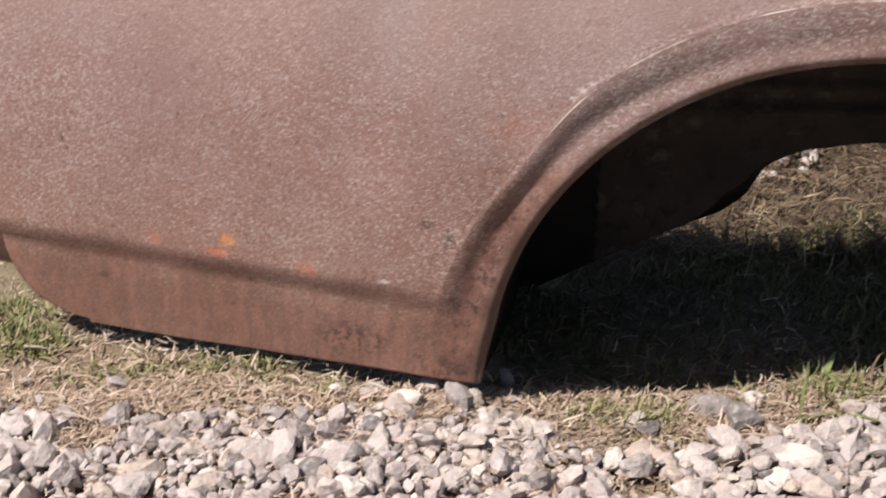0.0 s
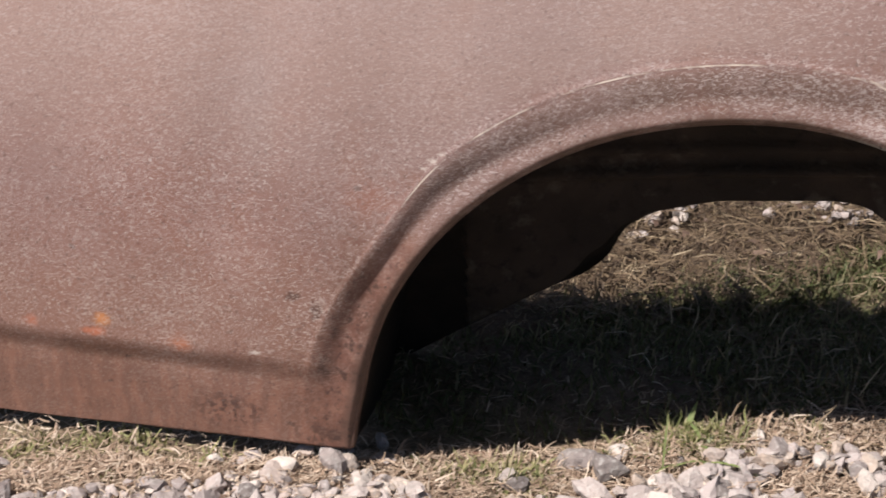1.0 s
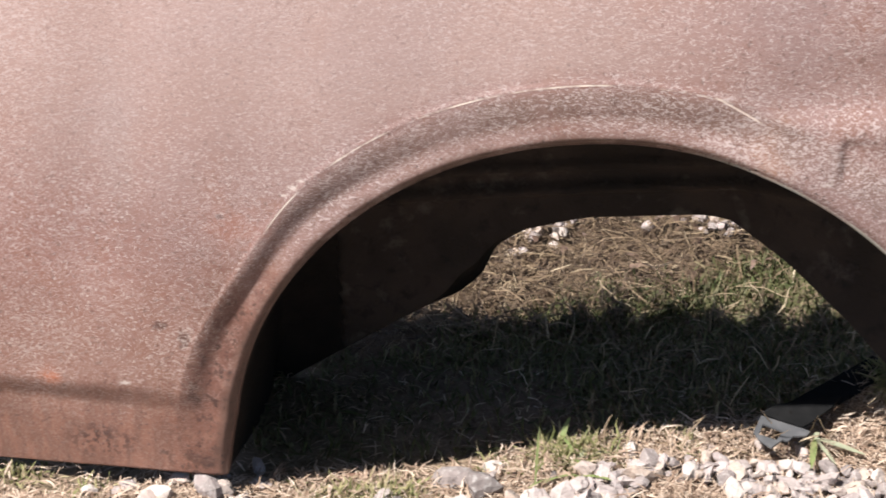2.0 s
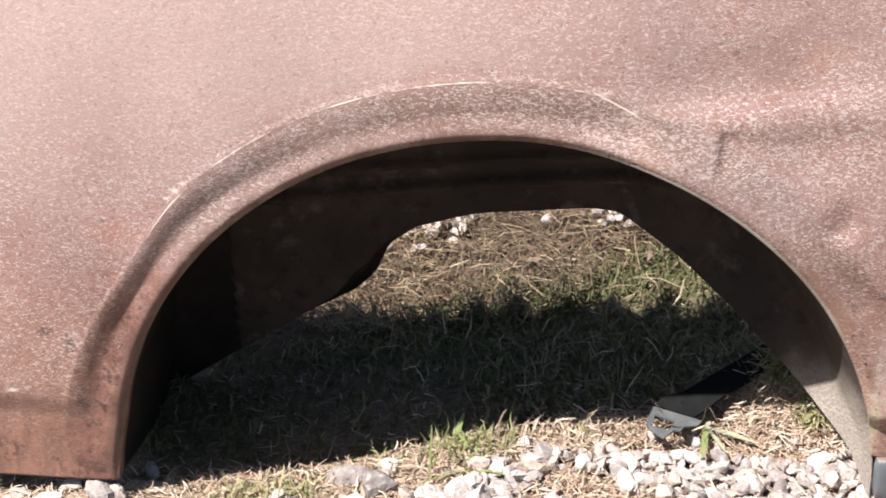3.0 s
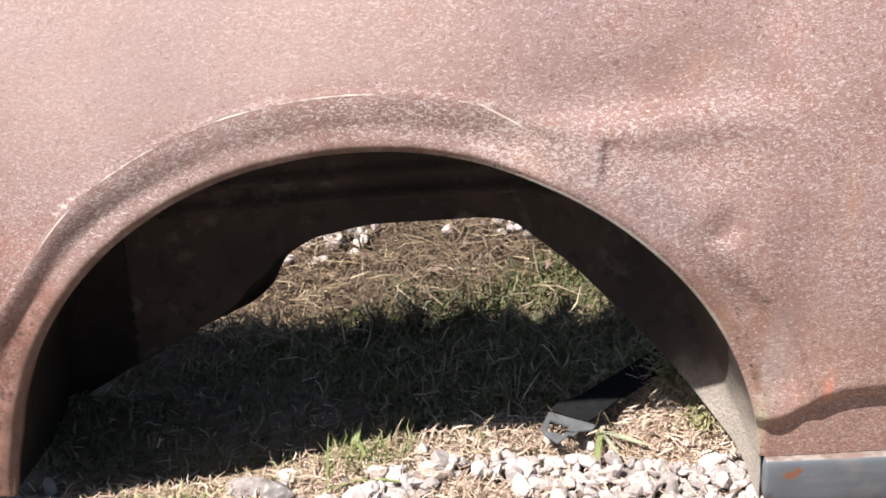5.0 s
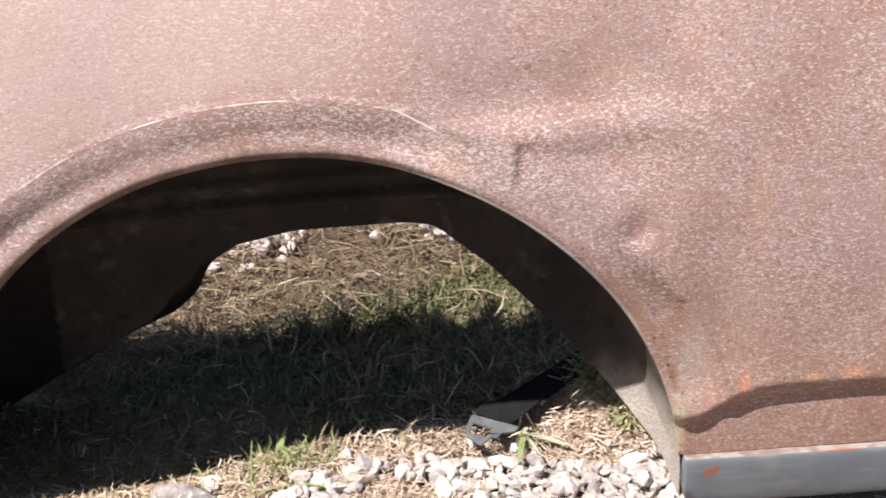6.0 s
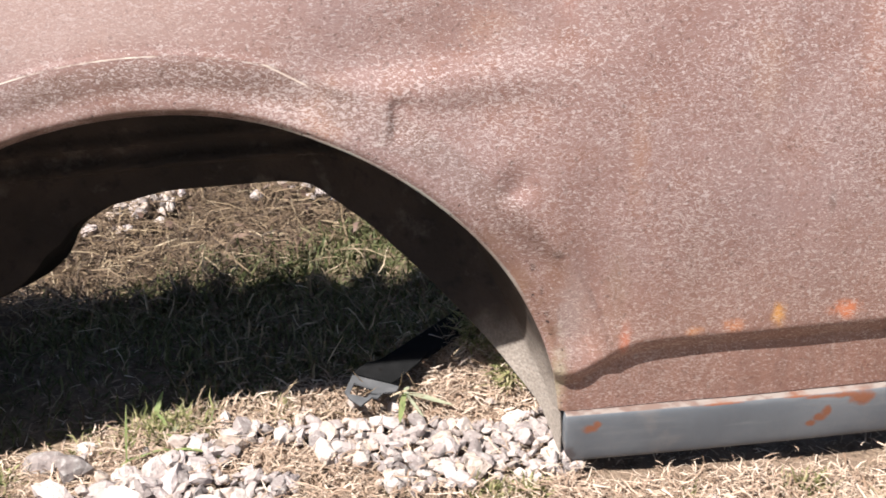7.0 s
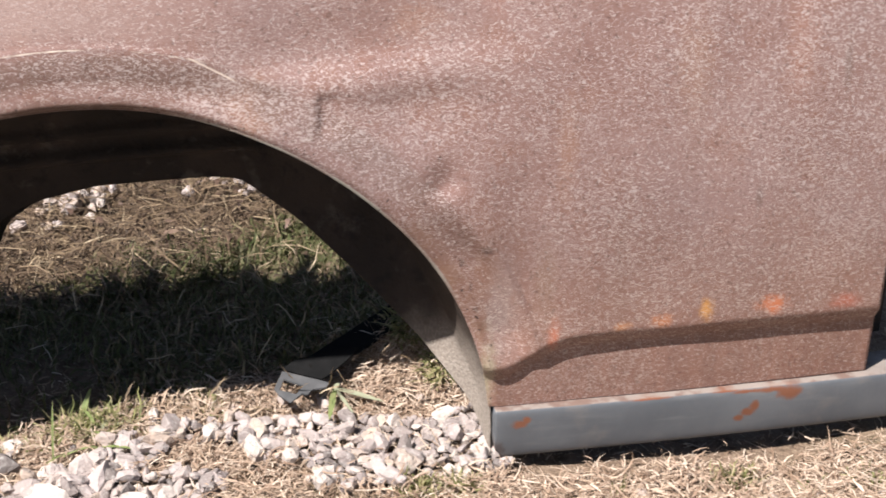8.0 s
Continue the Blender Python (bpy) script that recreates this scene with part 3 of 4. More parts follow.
car = new("car_side")
tagged(car, "rusted brown side of an old car body, wheel missing", "car body")
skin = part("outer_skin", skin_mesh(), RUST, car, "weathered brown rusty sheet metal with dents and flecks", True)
th = skin.modifiers.new("thickness", "SOLIDIFY")
th.thickness, th.offset = 0.0014, 1.0
inner_house, outer_house = wheelhouse_mesh()
house = part("wheelhouse", inner_house, UNDER, car, "dark dirty inner wheelhouse with a painted sunlit patch", True)
th = house.modifiers.new("thickness", "SOLIDIFY")
th.thickness, th.offset = 0.0016, 0.0
outer_half = part("outer_wheelhouse", outer_house, SHADE_BLACK, car, "outer half of the wheelhouse, coloured black for its deep shade", True)
th = outer_half.modifiers.new("thickness", "SOLIDIFY")
th.thickness, th.offset = 0.0016, 0.0
fold = part("folded_flange", sheet("folded_flange", np.stack(FOLD, 1)), SHADE_BLACK, house, "folded dark lower edge", True)
th = fold.modifiers.new("thickness", "SOLIDIFY")
th.thickness, th.offset = 0.0016, 0.0
part("sill", sill_mesh(), PRIMER, car, "grey primed sill with patches of orange rust", True)


def jamb_mesh():
    z = np.linspace(0.062, 1.03, 60)
    x = 0.866 + 0.05 * smooth01(z, 0.15, 1.2)
    y0 = panel_y(x, z, np.full(60, 0.5))
    cols = [np.stack([x - 0.0005, y0 + 0.001, z], -1), np.stack([x - 0.004, y0 + 0.012, z], -1),
            np.stack([x - 0.01, y0 + 0.075, z], -1), np.stack([x + 0.05, y0 + 0.085, z], -1)]
    return sheet("door_jamb", np.stack(cols, 1))


part("door_jamb", jamb_mesh(), UNDER, car, "dark brown door jamb", True)


def valance_mesh():
    z = np.linspace(0.055, 0.16, 10)
    x = np.linspace(-1.01, -0.93, 12)
    X, Z = np.meshgrid(x, z, indexing="ij")
    Y = 0.058 * X * X + 0.045 + 0.5 * np.clip(-X - 0.93, 0, None) ** 2 + 3 * (0.12 - np.clip(Z, 0, 0.12)) ** 2
    return sheet("tail_valance", np.stack([X, Y, Z], -1))


part("tail_valance", valance_mesh(), RUST, car, "", True)

# ---- ground ----
def ground_z(x, y):
    n = 0.006 * np.sin(7 * x + 2 * y) * np.sin(5 * y + 1.3) + 0.004 * np.sin(17 * x + 1) * np.sin(15 * y - 3 * x)
    near = np.exp(-((x / 3.0) ** 2 + (y / 3.0) ** 2))
    z = -0.012 + n * near
    z = z - 0.014 * smooth01(x, 0.35, 0.55) * smooth01(y, -0.15, 0.0) * near
    z = z + 0.010 * smooth01(x, -0.30, -0.50) * smooth01(y, 0.25, 0.10) * near
    z = z - 0.013 * np.exp(-((x + 0.30) / 0.12) ** 2 - ((y - 0.06) / 0.07) ** 2)
    z = z + 0.045 * np.exp(-((x - 0.335) / 0.085) ** 2 - ((y - 0.25) / 0.10) ** 2)
    z = z + 0.036 * np.exp(-((x - 0.425) / 0.05) ** 2 - ((y - 0.11) / 0.06) ** 2) + 0.062 * np.exp(-((x - 0.40) / 0.09) ** 2 - ((y - 0.205) / 0.08) ** 2)
    return z


def ground_mesh():
    far = np.array([3, 4, 6, 10, 20, 50, 150, 600.0])
    gx = np.concatenate([-far[::-1], np.linspace(-2, 2, 260), far])
    gy = np.concatenate([-far[::-1], np.linspace(-1.9, 2.4, 260), far])
    X, Y = np.meshgrid(gx, gy, indexing="ij")
    return sheet("ground", np.stack([X, Y, ground_z(X, Y)], -1))


ground = tagged(part("ground", ground_mesh(), SOIL, None, "dry tan soil covered in chaff and dead grass", True), category="ground", kind="structure")
rng = np.random.default_rng(7)


def blades(name, pts, length, width, lift, bend, material, label, group=""):
    """Many narrow folded blades in one mesh. pts: x, y; lift: angle range from the ground."""
    n = len(pts)
    az = rng.uniform(0, 2 * math.pi, n)
    el = rng.uniform(*lift, n)
    ln = rng.uniform(*length, n) * rng.uniform(0.6, 1.0, n)
    wd = rng.uniform(*width, n)
    d = np.stack([np.cos(az) * np.cos(el), np.sin(az) * np.cos(el), np.sin(el)], -1)
    side = np.stack([-np.sin(az), np.cos(az), rng.uniform(-0.6, 0.6, n)], -1)
    base = np.stack([pts[:, 0], pts[:, 1], ground_z(pts[:, 0], pts[:, 1]) + pts[:, 2]], -1)
    droop = rng.uniform(*bend, n)
    V = np.empty((n, 7, 3))
    for j, (t, w) in enumerate(((0, 0.8), (0.4, 1.0), (0.75, 0.7))):
        c = base + d * (ln * t)[:, None] + np.array([0, 0, -1.0]) * (droop * ln * t * t)[:, None]
        c = c + side * (rng.uniform(-0.08, 0.08, n) * ln)[:, None]
        V[:, 2 * j] = c - side * (wd * w / 2)[:, None]
        V[:, 2 * j + 1] = c + side * (wd * w / 2)[:, None]
    V[:, 6] = base + d * ln[:, None] - np.array([0, 0, 1.0]) * (droop * ln)[:, None]
    floor = ground_z(V[..., 0], V[..., 1]) + 0.0005
    V[..., 2] = np.maximum(V[..., 2], floor)
    o = np.arange(n)[:, None] * 7
    quads = np.concatenate([o + [0, 1, 3, 2], o + [2, 3, 5, 4]]).tolist()
    tris = (o + [4, 5, 6]).tolist()
    me = bpy.data.meshes.new(name)
    me.from_pydata(V.reshape(-1, 3).tolist(), [], quads + tris)
    me.update()
    return tagged(part(name, me, material, None, label), category=group or name, kind="stuff")


def scatter(n, x0, x1, y0, y1, high=0.0, keep=None):
    p = np.stack([rng.uniform(x0, x1, n), rng.uniform(y0, y1, n), rng.uniform(0, 1, n) ** 2 * high], -1)
    return p if keep is None else p[keep(p[:, 0], p[:, 1])]


def wob(x, y):
    return np.sin(9 * x + 3 * y) * np.sin(11 * y - 4 * x + 1) + 0.6 * np.sin(23 * x + 2) * np.sin(19 * y + x)


def gravel_top(x):
    return np.interp(x, [-1.3, -0.73, -0.56, -0.45, -0.40, -0.33, -0.20, -0.08, 0.1, 0.3, 0.42, 0.44], [-0.115, -0.10, -0.045, -0.005, 0.02, -0.015, -0.01, 0.05, 0.105, 0.09, 0.10, 0.09])


def gravel_low(x):
    return np.interp(x, [-1.3, -0.1, 0.05, 0.15, 0.44], [-0.8, -0.55, -0.10, 0.0, 0.005])


def in_gravel(x, y):
    thin = np.clip((x + 1.45) / 0.4, 0, 1) * np.clip((y + 0.75) / 0.4, 0, 1)
    return (wob(5 * x, 5 * y) > 1.5 - 4.0 * thin) & (wob(1.7 * x + 2, 2.1 * y) > -0.95 + 0.35 * (x > 0) + 0.75 * np.exp(-((x - 0.04) / 0.09) ** 2) * (y > 0.02)) & (y < gravel_top(x) + 0.02 * wob(x, y)) & (y > gravel_low(x) + 0.03 * wob(y, x)) & (x < 0.435)


def fade(x, y, x0, x1, y0, y1, w):
    """Thins a scattering out towards the rim of a patch, unevenly."""
    d = np.minimum(np.minimum(x - x0, x1 - x), np.minimum(y - y0, y1 - y)) / w + 0.25 * wob(x, y)
    return rng.random(x.size) < np.clip(d, 0, 1)


def bare(x, y):
    """Open ground in front of the lawn."""
    return (y < 0.085 + 0.27 * (x + 0.25) + 0.03 * wob(x, y)) & ((x < 0.44) | (y < 0.058 * x * x - 0.03 + 0.012 * wob(3 * x, y)))


part_straw = scatter(95000, -1.4, 1.35, -0.6, 0.32, 0.016, lambda x, y: fade(x, y, -1.4, 1.35, -0.6, 0.6, 0.3) & (~in_gravel(x, y) | (rng.random(x.size) < 0.40)) & (bare(x, y) | (rng.random(x.size) < 0.12)))
part_straw = np.concatenate([part_straw] + [p[bare(p[:, 0], p[:, 1]) & (~in_gravel(p[:, 0], p[:, 1]) | (rng.random(len(p)) < 0.15))] for p in (scatter(32000, -1.15, -0.25, -0.16, 0.09, 0.02), scatter(26000, 0.38, 1.15, -0.35, 0.06, 0.02, lambda x, y: fade(x, y, 0.0, 1.3, -0.5, 0.6, 0.42)), scatter(4000, -0.2, 0.42, 0.02, 0.2, 0.016))] + [scatter(7000, -0.42, 0.15, 0.02, 0.17, 0.014, lambda x, y: (y < 0.100 + 0.27 * (x + 0.25) + 0.02 * wob(x, y)) & ~in_gravel(x, y))])
flat = np.concatenate([scatter(11000, 0.05, 1.15, -0.35, 0.06, 0.018), scatter(22000, -1.2, -0.3, -0.13, 0.09, 0.018), scatter(3500, -0.3, 0.45, 0.04, 0.24, 0.014)])
flat = flat[fade(flat[:, 0], flat[:, 1], -1.25, 1.2, -0.4, 0.6, 0.2) & (~in_gravel(flat[:, 0], flat[:, 1]) | (rng.random(len(flat)) < 0.12)) & (bare(flat[:, 0], flat[:, 1]) | (rng.random(len(flat)) < 0.1))]
blades("flat_straw", flat, (0.014, 0.05), (0.0008, 0.0024), (-0.05, 0.5), (0.1, 0.4), STRAW, "pale flattened straw blades on the ground", "dry grass")
field = scatter(26000, -4.5, 4.5, -4.0, 5.0, 0.0, lambda x, y: (abs(x) > 1.15) | (y < -0.5) | (y > 1.4))
blades("field_grass", field, (0.03, 0.09), (0.002, 0.005), (0.1, 1.3), (0.1, 0.7), TUFT, "thin dry grass over the open ground", "grass")
blades("straw", part_straw, (0.008, 0.034), (0.0007, 0.0019), (-0.1, 0.7), (0.1, 0.5), STRAW, "short dry straw and chaff over the soil", "dry grass")
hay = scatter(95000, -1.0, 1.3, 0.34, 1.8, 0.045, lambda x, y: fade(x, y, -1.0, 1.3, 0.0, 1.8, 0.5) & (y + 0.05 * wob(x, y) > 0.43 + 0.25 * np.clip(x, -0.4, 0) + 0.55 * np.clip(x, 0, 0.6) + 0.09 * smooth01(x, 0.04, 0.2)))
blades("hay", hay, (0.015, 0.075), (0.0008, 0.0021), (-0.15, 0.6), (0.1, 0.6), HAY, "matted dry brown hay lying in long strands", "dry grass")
leaves = scatter(420, -0.35, 0.6, 0.55, 1.1, 0.05, lambda x, y: np.exp(-((x - 0.15) / 0.22) ** 2 - ((y - 0.74) / 0.16) ** 2) + rng.uniform(-0.35, 0.1, x.size) > 0.2)
blades("dead_leaves", leaves, (0.014, 0.036), (0.004, 0.011), (-0.1, 0.7), (0.1, 0.8), DEAD, "curled reddish-brown dead leaves in the hay", "leaves")
strands = np.concatenate([scatter(5200, -0.7, 0.85, 0.38, 0.72, 0.05, lambda x, y: (y > 0.42 + 0.25 * x + 0.28 * np.clip(x, 0, 0.6) + 0.09 * smooth01(x, 0.04, 0.2)) & (wob(1.6 * x, 2 * y) + rng.uniform(-0.8, 0.8, x.size) > -0.1)), scatter(5600, -0.8, 1.0, 0.66, 1.4, 0.05, lambda x, y: wob(2 * x + 1, 2 * y) + rng.uniform(-0.6, 0.6, x.size) > -0.1)])
blades("hay_strands", strands, (0.025, 0.095), (0.0011, 0.0026), (-0.05, 0.45), (0.05, 0.4), STRAND, "long pale strands of hay", "dry grass")


def lawn(x, y):
    return (y > 0.10 + 0.27 * (x + 0.25) + 0.02 * wob(x, y)) & (y < 0.46 + 0.55 * (x + 0.1) + 0.05 * wob(y, x))


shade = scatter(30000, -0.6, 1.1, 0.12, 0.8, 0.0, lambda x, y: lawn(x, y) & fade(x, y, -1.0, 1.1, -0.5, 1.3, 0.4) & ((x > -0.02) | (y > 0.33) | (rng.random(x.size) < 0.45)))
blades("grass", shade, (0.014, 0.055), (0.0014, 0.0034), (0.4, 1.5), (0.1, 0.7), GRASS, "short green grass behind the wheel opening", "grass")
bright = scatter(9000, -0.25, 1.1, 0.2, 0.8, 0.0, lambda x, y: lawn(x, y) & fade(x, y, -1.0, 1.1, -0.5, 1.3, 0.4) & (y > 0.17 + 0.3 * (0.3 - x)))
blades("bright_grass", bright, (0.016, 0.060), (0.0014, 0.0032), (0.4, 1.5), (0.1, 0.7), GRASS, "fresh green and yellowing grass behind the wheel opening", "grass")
edge = scatter(5000, -0.5, 0.6, 0.42, 0.75, 0.0, lambda x, y: (abs(y - 0.49 - 0.5 * x) < 0.07) & (wob(2 * x, 2 * y) > 0.0))
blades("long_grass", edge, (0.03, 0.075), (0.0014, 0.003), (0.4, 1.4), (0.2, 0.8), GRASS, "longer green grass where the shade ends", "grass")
lush = scatter(9000, -0.05, 0.75, 0.42, 1.0, 0.0, lambda x, y: (y > 0.44 + 0.5 * x) & (y < 0.50 + 0.50 * x + 0.04 * wob(2 * y, 2 * x)))
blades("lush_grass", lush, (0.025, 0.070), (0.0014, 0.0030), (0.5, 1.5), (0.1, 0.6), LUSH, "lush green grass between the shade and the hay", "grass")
mixed = scatter(4500, -0.6, 1.1, 0.10, 0.62, 0.03, lambda x, y: (y > 0.13) & ((x > -0.02) | (y > 0.35) | (rng.random(x.size) < 0.1)))
blades("dead_grass", mixed, (0.02, 0.08), (0.0010, 0.0024), (0.0, 1.2), (0.1, 0.6), STRAND, "dead straw-coloured blades among the shaded grass", "dry grass")
tuft_label = "small green and yellow grass tuft among straw and stones"
for cx, cy, r, n in ((-0.985, 0.08, 0.06, 700), (-0.94, 0.035, 0.05, 500), (-0.74, 0.0, 0.06, 120), (-0.66, 0.03, 0.05, 80), (-0.84, -0.02, 0.05, 70), (-0.57, 0.0, 0.04, 60), (-0.66, -0.06, 0.04, 60),
                     (-0.29, 0.035, 0.045, 520), (-0.24, 0.045, 0.04, 380), (-0.33, 0.03, 0.03, 100), (-0.20, 0.062, 0.03, 110), (-0.16, 0.085, 0.025, 70),
                     (-0.115, 0.11, 0.02, 45), (-0.05, 0.135, 0.03, 260), (-0.03, 0.110, 0.035, 320), (0.0, 0.130, 0.035, 280), (-0.075, 0.10, 0.02, 40),
                     (0.09, 0.175, 0.025, 70), (0.11, 0.14, 0.025, 60), (0.368, 0.215, 0.03, 260), (0.39, 0.19, 0.03, 280), (0.395, 0.155, 0.022, 180), (0.360, 0.190, 0.030, 520), (0.384, 0.135, 0.022, 420),
                     (0.335, 0.22, 0.03, 90), (0.33, -0.035, 0.025, 180), (0.38, -0.028, 0.02, 180), (0.687, -0.036, 0.025, 220), (0.845, -0.058, 0.03, 120),
                     (0.77, -0.07, 0.02, 40), (-0.45, 0.04, 0.025, 50), (-0.09, 0.02, 0.015, 30), (0.55, -0.045, 0.015, 25)):
    a, q = rng.uniform(0, 2 * math.pi, n), r * rng.random(n) ** 0.7
    at = np.stack([cx + q * np.cos(a), cy + 0.6 * q * np.sin(a), np.zeros(n)], -1)
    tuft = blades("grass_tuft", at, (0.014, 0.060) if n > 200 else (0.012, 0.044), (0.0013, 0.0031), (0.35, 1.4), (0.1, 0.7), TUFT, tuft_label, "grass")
    tagged(tuft, kind="thing", group="grass tufts along the car")


# ---- gravel ----
def stone_shape(seed):
    """A broken stone: a ball cut by planes, with ragged corners."""
    r = random.Random(seed)
    bm = bmesh.new()
    bmesh.ops.create_icosphere(bm, subdivisions=2, radius=1.0)
    cuts = [(Vector((r.gauss(0, 1), r.gauss(0, 1), r.gauss(0, 1))).normalized(), r.uniform(0.22, 0.46)) for _ in range(8)]
    sx, sy, sz = r.uniform(1.05, 1.6), r.uniform(0.8, 1.15), r.uniform(0.6, 0.95)
    for v in bm.verts:
        d = v.co.normalized()
        far = min([h / max(d.dot(n), 1e-3) for n, h in cuts] + [0.64]) * r.uniform(0.97, 1.03)
        v.co = (d.x * far * sx, d.y * far * sy, d.z * far * sz)
    me = bpy.data.meshes.new("stone")
    bm.to_mesh(me)
    bm.free()
    me.materials.append(STONE)
    return me


SHAPES = [stone_shape(40 + i) for i in range(16)]
gravel = tagged(new("gravel"), "loose crushed pale limestone gravel along the car", "gravel", kind="structure")
spots = []
tries = scatter(90000, -1.5, 0.44, -0.8, 0.16, 0.0, in_gravel)
cell = {}
for x, y, _ in tries:
    size = 0.011 + (0.027 if x < 0.05 else 0.018) * rng.random() ** 1.5
    key = (int(x // 0.04), int(y // 0.04))
    near = [s for i in (-1, 0, 1) for j in (-1, 0, 1) for s in cell.get((key[0] + i, key[1] + j), ())]
    if all((x - a) ** 2 + (y - b) ** 2 > ((0.27 if x < 0 else 0.29) * (size + c)) ** 2 for a, b, c in near):
        cell.setdefault(key, []).append((x, y, size))
        spots.append((x, y, size))


def stone_pose(x, y, size):
    z = float(ground_z(np.array(x), np.array(y))) + size * 0.18 + rng.uniform(0, 0.012)
    q = Euler((rng.uniform(-0.9, 0.9), rng.uniform(-0.65, 0.65), rng.uniform(0, 6.28)))
    return Matrix.LocRotScale((x, y, z), q, (size, size, size))


spots.sort(key=lambda s: abs(s[1] - 0.03) + 0.08 * abs(s[0]))
rest_v, rest_f, base = [], [], 0
for i, (x, y, size) in enumerate(spots):
    m, me = stone_pose(x, y, size), SHAPES[int(rng.integers(16))]
    if i < 290:
        ob = new("stone", me)
        ob.parent, ob.matrix_basis = gravel, m
    else:
        co = [m @ v.co for v in me.vertices]
        rest_v += [tuple(c) for c in co]
        rest_f += [[base + k for k in p.vertices] for p in me.polygons]
        base += len(co)
me = bpy.data.meshes.new("loose_stones")
me.from_pydata(rest_v, [], rest_f)
tagged(part("loose_stones", me, STONES, gravel), kind="stuff")

# single stones that lie apart in the straw
for i in range(46):
    x = rng.uniform(-1.0, 0.42) if i > 3 else (-0.160, -0.128, -0.378, -0.100)[i]
    y = float(gravel_top(x)) + rng.uniform(0.01, 0.07) if i > 3 else (0.074, 0.056, 0.046, 0.030)[i]
    if i > 38:
        x, y = rng.uniform(0.5, 0.95), rng.uniform(-0.13, -0.06)
    size = rng.uniform(0.009, 0.022) if i > 3 else (0.040, 0.044, 0.026, 0.026)[i]
    ob = new("stone", SHAPES[int(rng.integers(16))])
    ob.matrix_basis = stone_pose(x, y, size)
    tagged(ob, "pale grey angular stone lying in the straw", "stone", "single stones beside the gravel")

far_v, far_f, base = [], [], 0
for x0, y0, n in ((-0.07, 0.745, 26), (-0.11, 0.71, 16), (-0.15, 0.645, 6), (0.195, 0.73, 9), (0.15, 0.76, 8)):
    for _ in range(n):
        m = stone_pose(x0 + rng.normal(0, 0.025), y0 + rng.normal(0, 0.018), rng.uniform(0.010, 0.021))
        m.translation.z += 0.015
        me = SHAPES[int(rng.integers(16))]
        co = [m @ v.co for v in me.vertices]
        far_v += [tuple(c) for c in co]
        far_f += [[base + k for k in p.vertices] for p in me.polygons]
        base += len(co)
me = bpy.data.meshes.new("scattered_stones")
me.from_pydata(far_v, [], far_f)
tagged(part("scattered_stones", me, STONES, gravel), kind="stuff")


# ---- litter ----
def plate(outline, thick, hole=()):
    """A flat cut sheet: outline and hole as x, y, z in order, given thickness and a small bevel."""
    bm = bmesh.new()
    edges = []
    for ring in (outline, hole):
        vs = [bm.verts.new(p) for p in ring]
        edges += [bm.edges.new((vs[i], vs[(i + 1) % len(vs)])) for i in range(len(vs))]
    bmesh.ops.triangle_fill(bm, edges=edges, use_beauty=True)
    r = bmesh.ops.extrude_face_region(bm, geom=bm.faces[:])
    for v in [g for g in r["geom"] if isinstance(g, bmesh.types.BMVert)]:
        v.co.z += thick
    bmesh.ops.recalc_face_normals(bm, faces=bm.faces[:])
    return bm


def slope(points, x0, y0, z0, along, back):
    """Points x, y laid on a tilted plane."""
    return [(x, y, z0 + along * (x - x0) + back * (y - y0)) for x, y in points]


bracket = tagged(new("metal_bracket"), "bent grey sheet metal bracket with a square notch, on gravel", "scrap metal")
NEAR_OUT = ((0.192, 0.164), (0.215, 0.153), (0.237, 0.143), (0.246, 0.138), (0.241, 0.131), (0.226, 0.130), (0.219, 0.122), (0.213, 0.124), (0.199, 0.111), (0.186, 0.124), (0.181, 0.136))
NEAR_HOLE = ((0.1930, 0.1500), (0.2150, 0.1370), (0.2060, 0.1235), (0.1870, 0.1325))
part("lower_plate", plate(slope(NEAR_OUT, 0.237, 0.143, 0.022, 0.03, 0.2), 0.002, slope(NEAR_HOLE, 0.237, 0.143, 0.022, 0.03, 0.2)), SCRAP, bracket)
FLANGE = ((0.192, 0.1645), (0.215, 0.1535), (0.237, 0.1437), (0.247, 0.148), (0.272, 0.163), (0.283, 0.174), (0.262, 0.176), (0.207, 0.173))
part("bent_flange", plate(slope(FLANGE, 0.237, 0.143, 0.023, 0.165, 0.544), 0.002), DARK, bracket, "dark bent flange")
# thin black sheet running back from the flange
BLACK_STRIP = ((0.207, 0.172), (0.262, 0.175), (0.282, 0.173), (0.382, 0.235), (0.372, 0.275))
bracket.location.z = 0.008
part("black_strip", plate(slope(BLACK_STRIP, 0.28, 0.17, 0.038, 0.165, 0.20), 0.002), DARK, bracket, "long flat black strip running back under the car")


def leaf_mesh(length, width, lift, curl):
    rows = []
    for t in np.linspace(0, 1, 9):
        w = width * math.sin(math.pi * min(0.12 + 0.88 * t, 1.0)) ** 0.7 * 0.5
        a = lift - curl * t
        x, z = length * t * math.cos(a), max(length * t * math.sin(a), 0.0)
        rows.append([(x, -w, z + 0.25 * w), (x, 0, z), (x, w, z + 0.25 * w)])
    return sheet("leaf", np.array(rows))


weed = tagged(new("weed"), "small weed with broad pale green blades growing through gravel", "weed")
weed.matrix_basis = pose(0.252, 0.142, float(ground_z(np.array(0.252), np.array(0.142))) + 0.022)
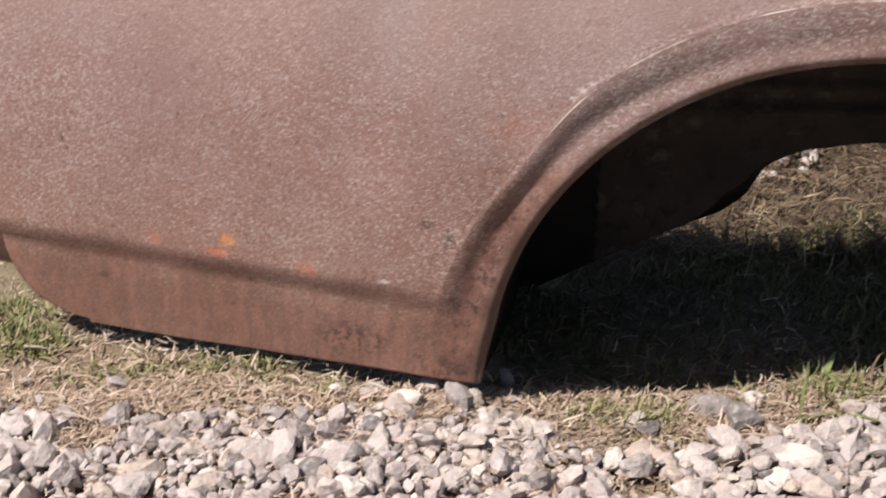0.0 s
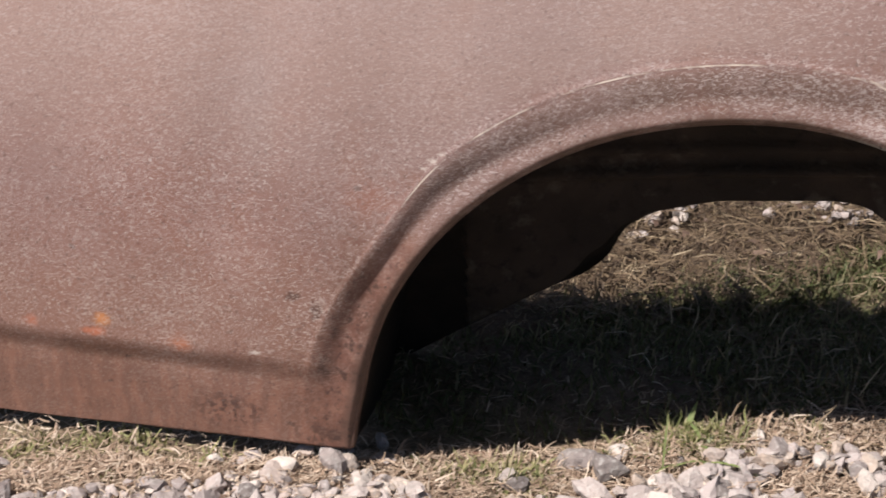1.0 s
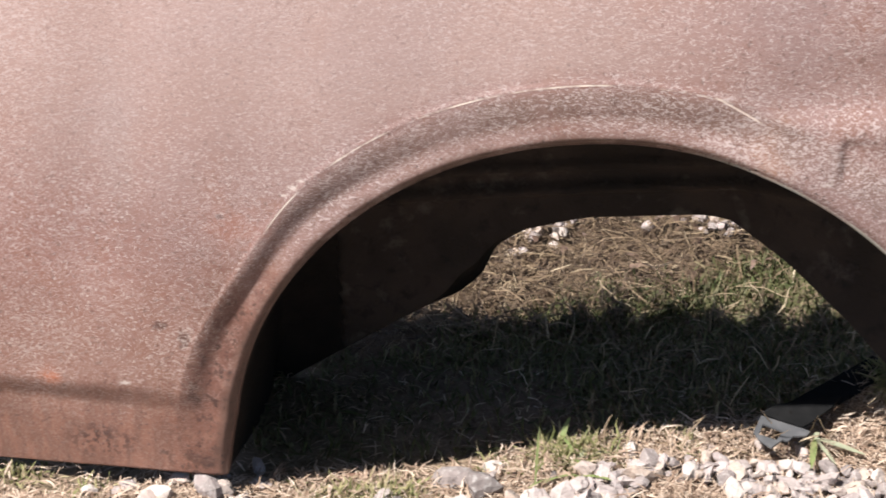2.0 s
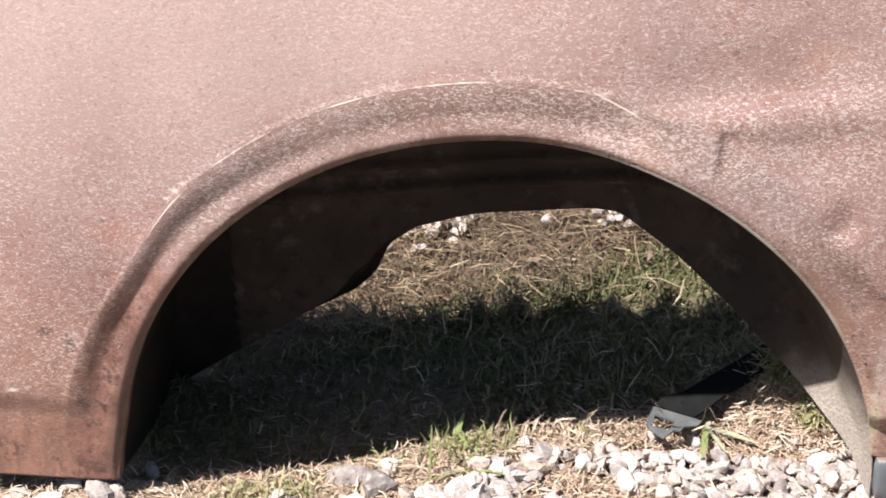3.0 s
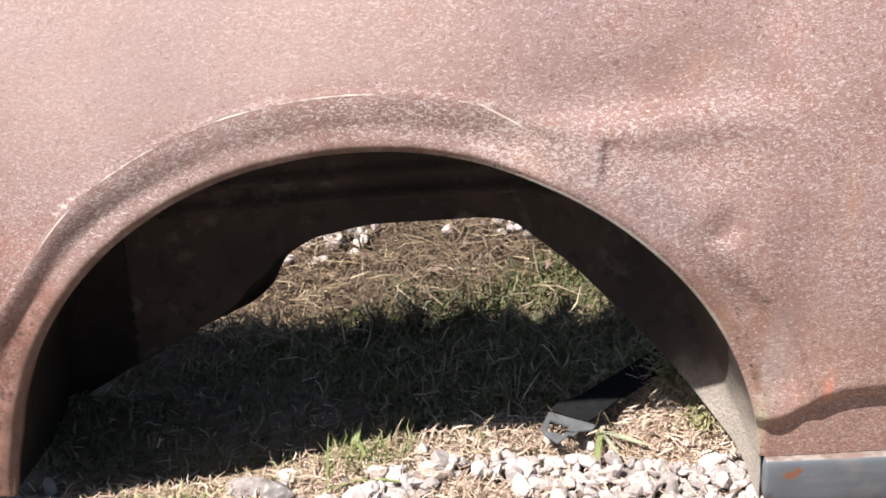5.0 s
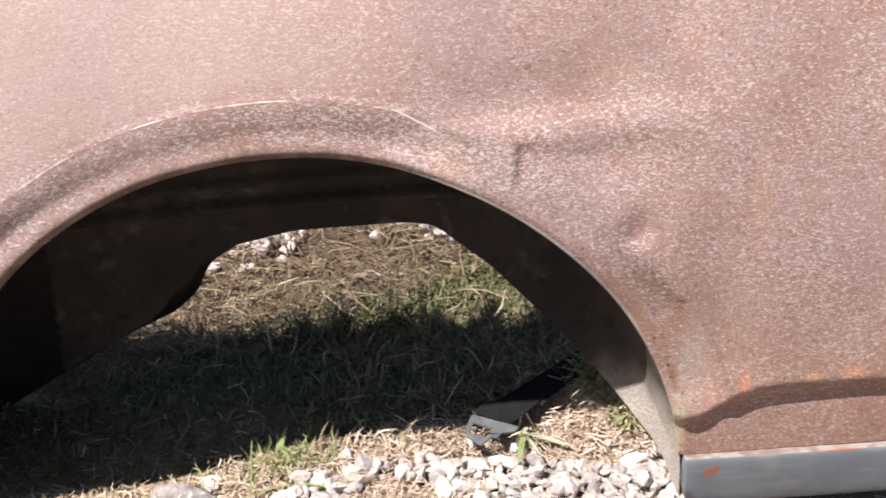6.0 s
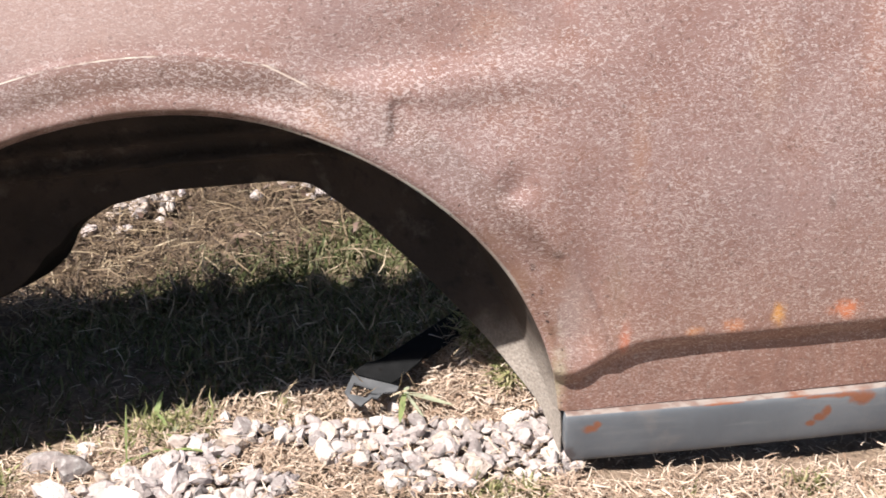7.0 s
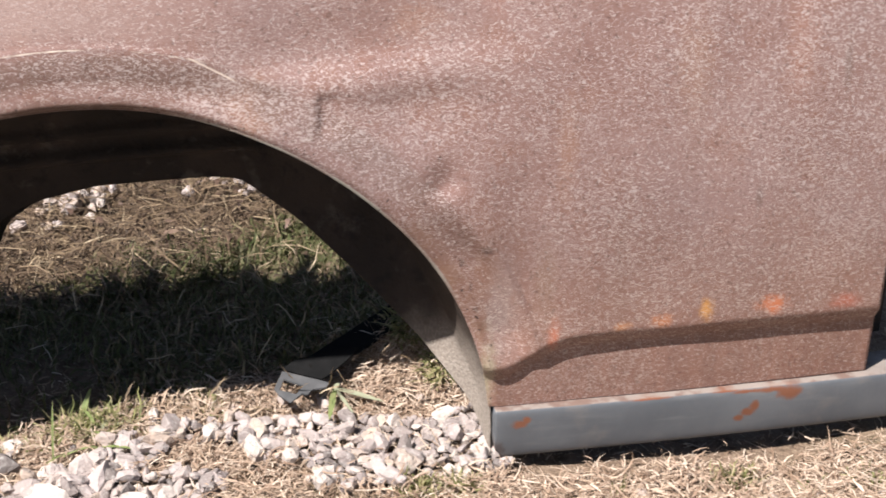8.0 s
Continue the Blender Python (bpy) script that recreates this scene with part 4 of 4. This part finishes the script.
for L, W, lift, curl, turn in ((0.066, 0.0075, 0.16, 0.20, -100), (0.064, 0.009, 0.10, 0.15, -30), (0.015, 0.006, 0.35, 0.3, 65), (0.058, 0.0045, 0.12, 0.2, -72)):
    ob = part("leaf", leaf_mesh(L, W, lift, curl), LEAF if turn < -90 else PALE_LEAF, weed, "", True)
    ob.matrix_basis = pose(0, 0, 0, 0, 0, turn)


# a clump of coarse grass at the edge of the shade
clump = tagged(new("grass_clump"), "coarse yellow-green grass clump with a tall stem, in straw", "grass")
clump.matrix_basis = pose(-0.030, 0.098, float(ground_z(np.array(-0.030), np.array(0.098))) + 0.004)
for L, W, lift, curl, turn in ((0.070, 0.0026, 1.40, 0.10, 80), (0.075, 0.0045, 0.55, 0.45, -20), (0.070, 0.0045, 0.45, 0.35, 15), (0.060, 0.0040, 0.70, 0.50, -55),
                               (0.062, 0.0050, 0.60, 0.60, 75), (0.050, 0.0045, 0.80, 0.50, 120), (0.066, 0.0035, 0.30, 0.20, -8), (0.058, 0.0040, 0.55, 0.50, 205),
                               (0.052, 0.0030, 1.25, 0.30, -100), (0.045, 0.0040, 0.50, 0.40, -140)):
    ob = part("blade", leaf_mesh(L, W, lift, curl), PALE_LEAF if turn in (15, 75, -8) else LEAF, clump, "", True)
    ob.matrix_basis = pose(-0.038, -0.040, 0.004, 0, 0, turn) if turn == 80 else pose(0.0009 * turn / 10, 0.02 * math.sin(turn), 0, 0, 0, turn)
sprout = tagged(new("sprout"), "single broad green blade standing at the edge of the shade", "grass")
sprout.matrix_basis = pose(-0.043, 0.140, float(ground_z(np.array(-0.043), np.array(0.140))) + 0.002)
for L, W, lift, turn in ((0.045, 0.0075, 1.20, 60), (0.020, 0.005, 0.7, 190)):
    ob = part("blade", leaf_mesh(L, W, lift, 0.25), LEAF, sprout, "", True)
    ob.matrix_basis = pose(0, 0, 0, 0, 0, turn)


def chip_mesh():
    bm = bmesh.new()
    r = random.Random(5)
    for _ in range(26):
        v = Vector((r.gauss(0, 1), r.gauss(0, 1), r.gauss(0, 1))).normalized()
        bm.verts.new((v.x * 0.026, v.y * 0.011, v.z * 0.006))
    bmesh.ops.convex_hull(bm, input=bm.verts[:])
    for v in [v for v in bm.verts if not v.link_faces]:
        bm.verts.remove(v)
    return bm


chip = tagged(part("bark_chip", chip_mesh(), BARK, None, "flat brown chip of bark lying in the shade", True), category="bark")
chip.matrix_basis = pose(-0.285, 0.085, float(ground_z(np.array(-0.285), np.array(0.085))) + 0.008, 0, 5, 20)
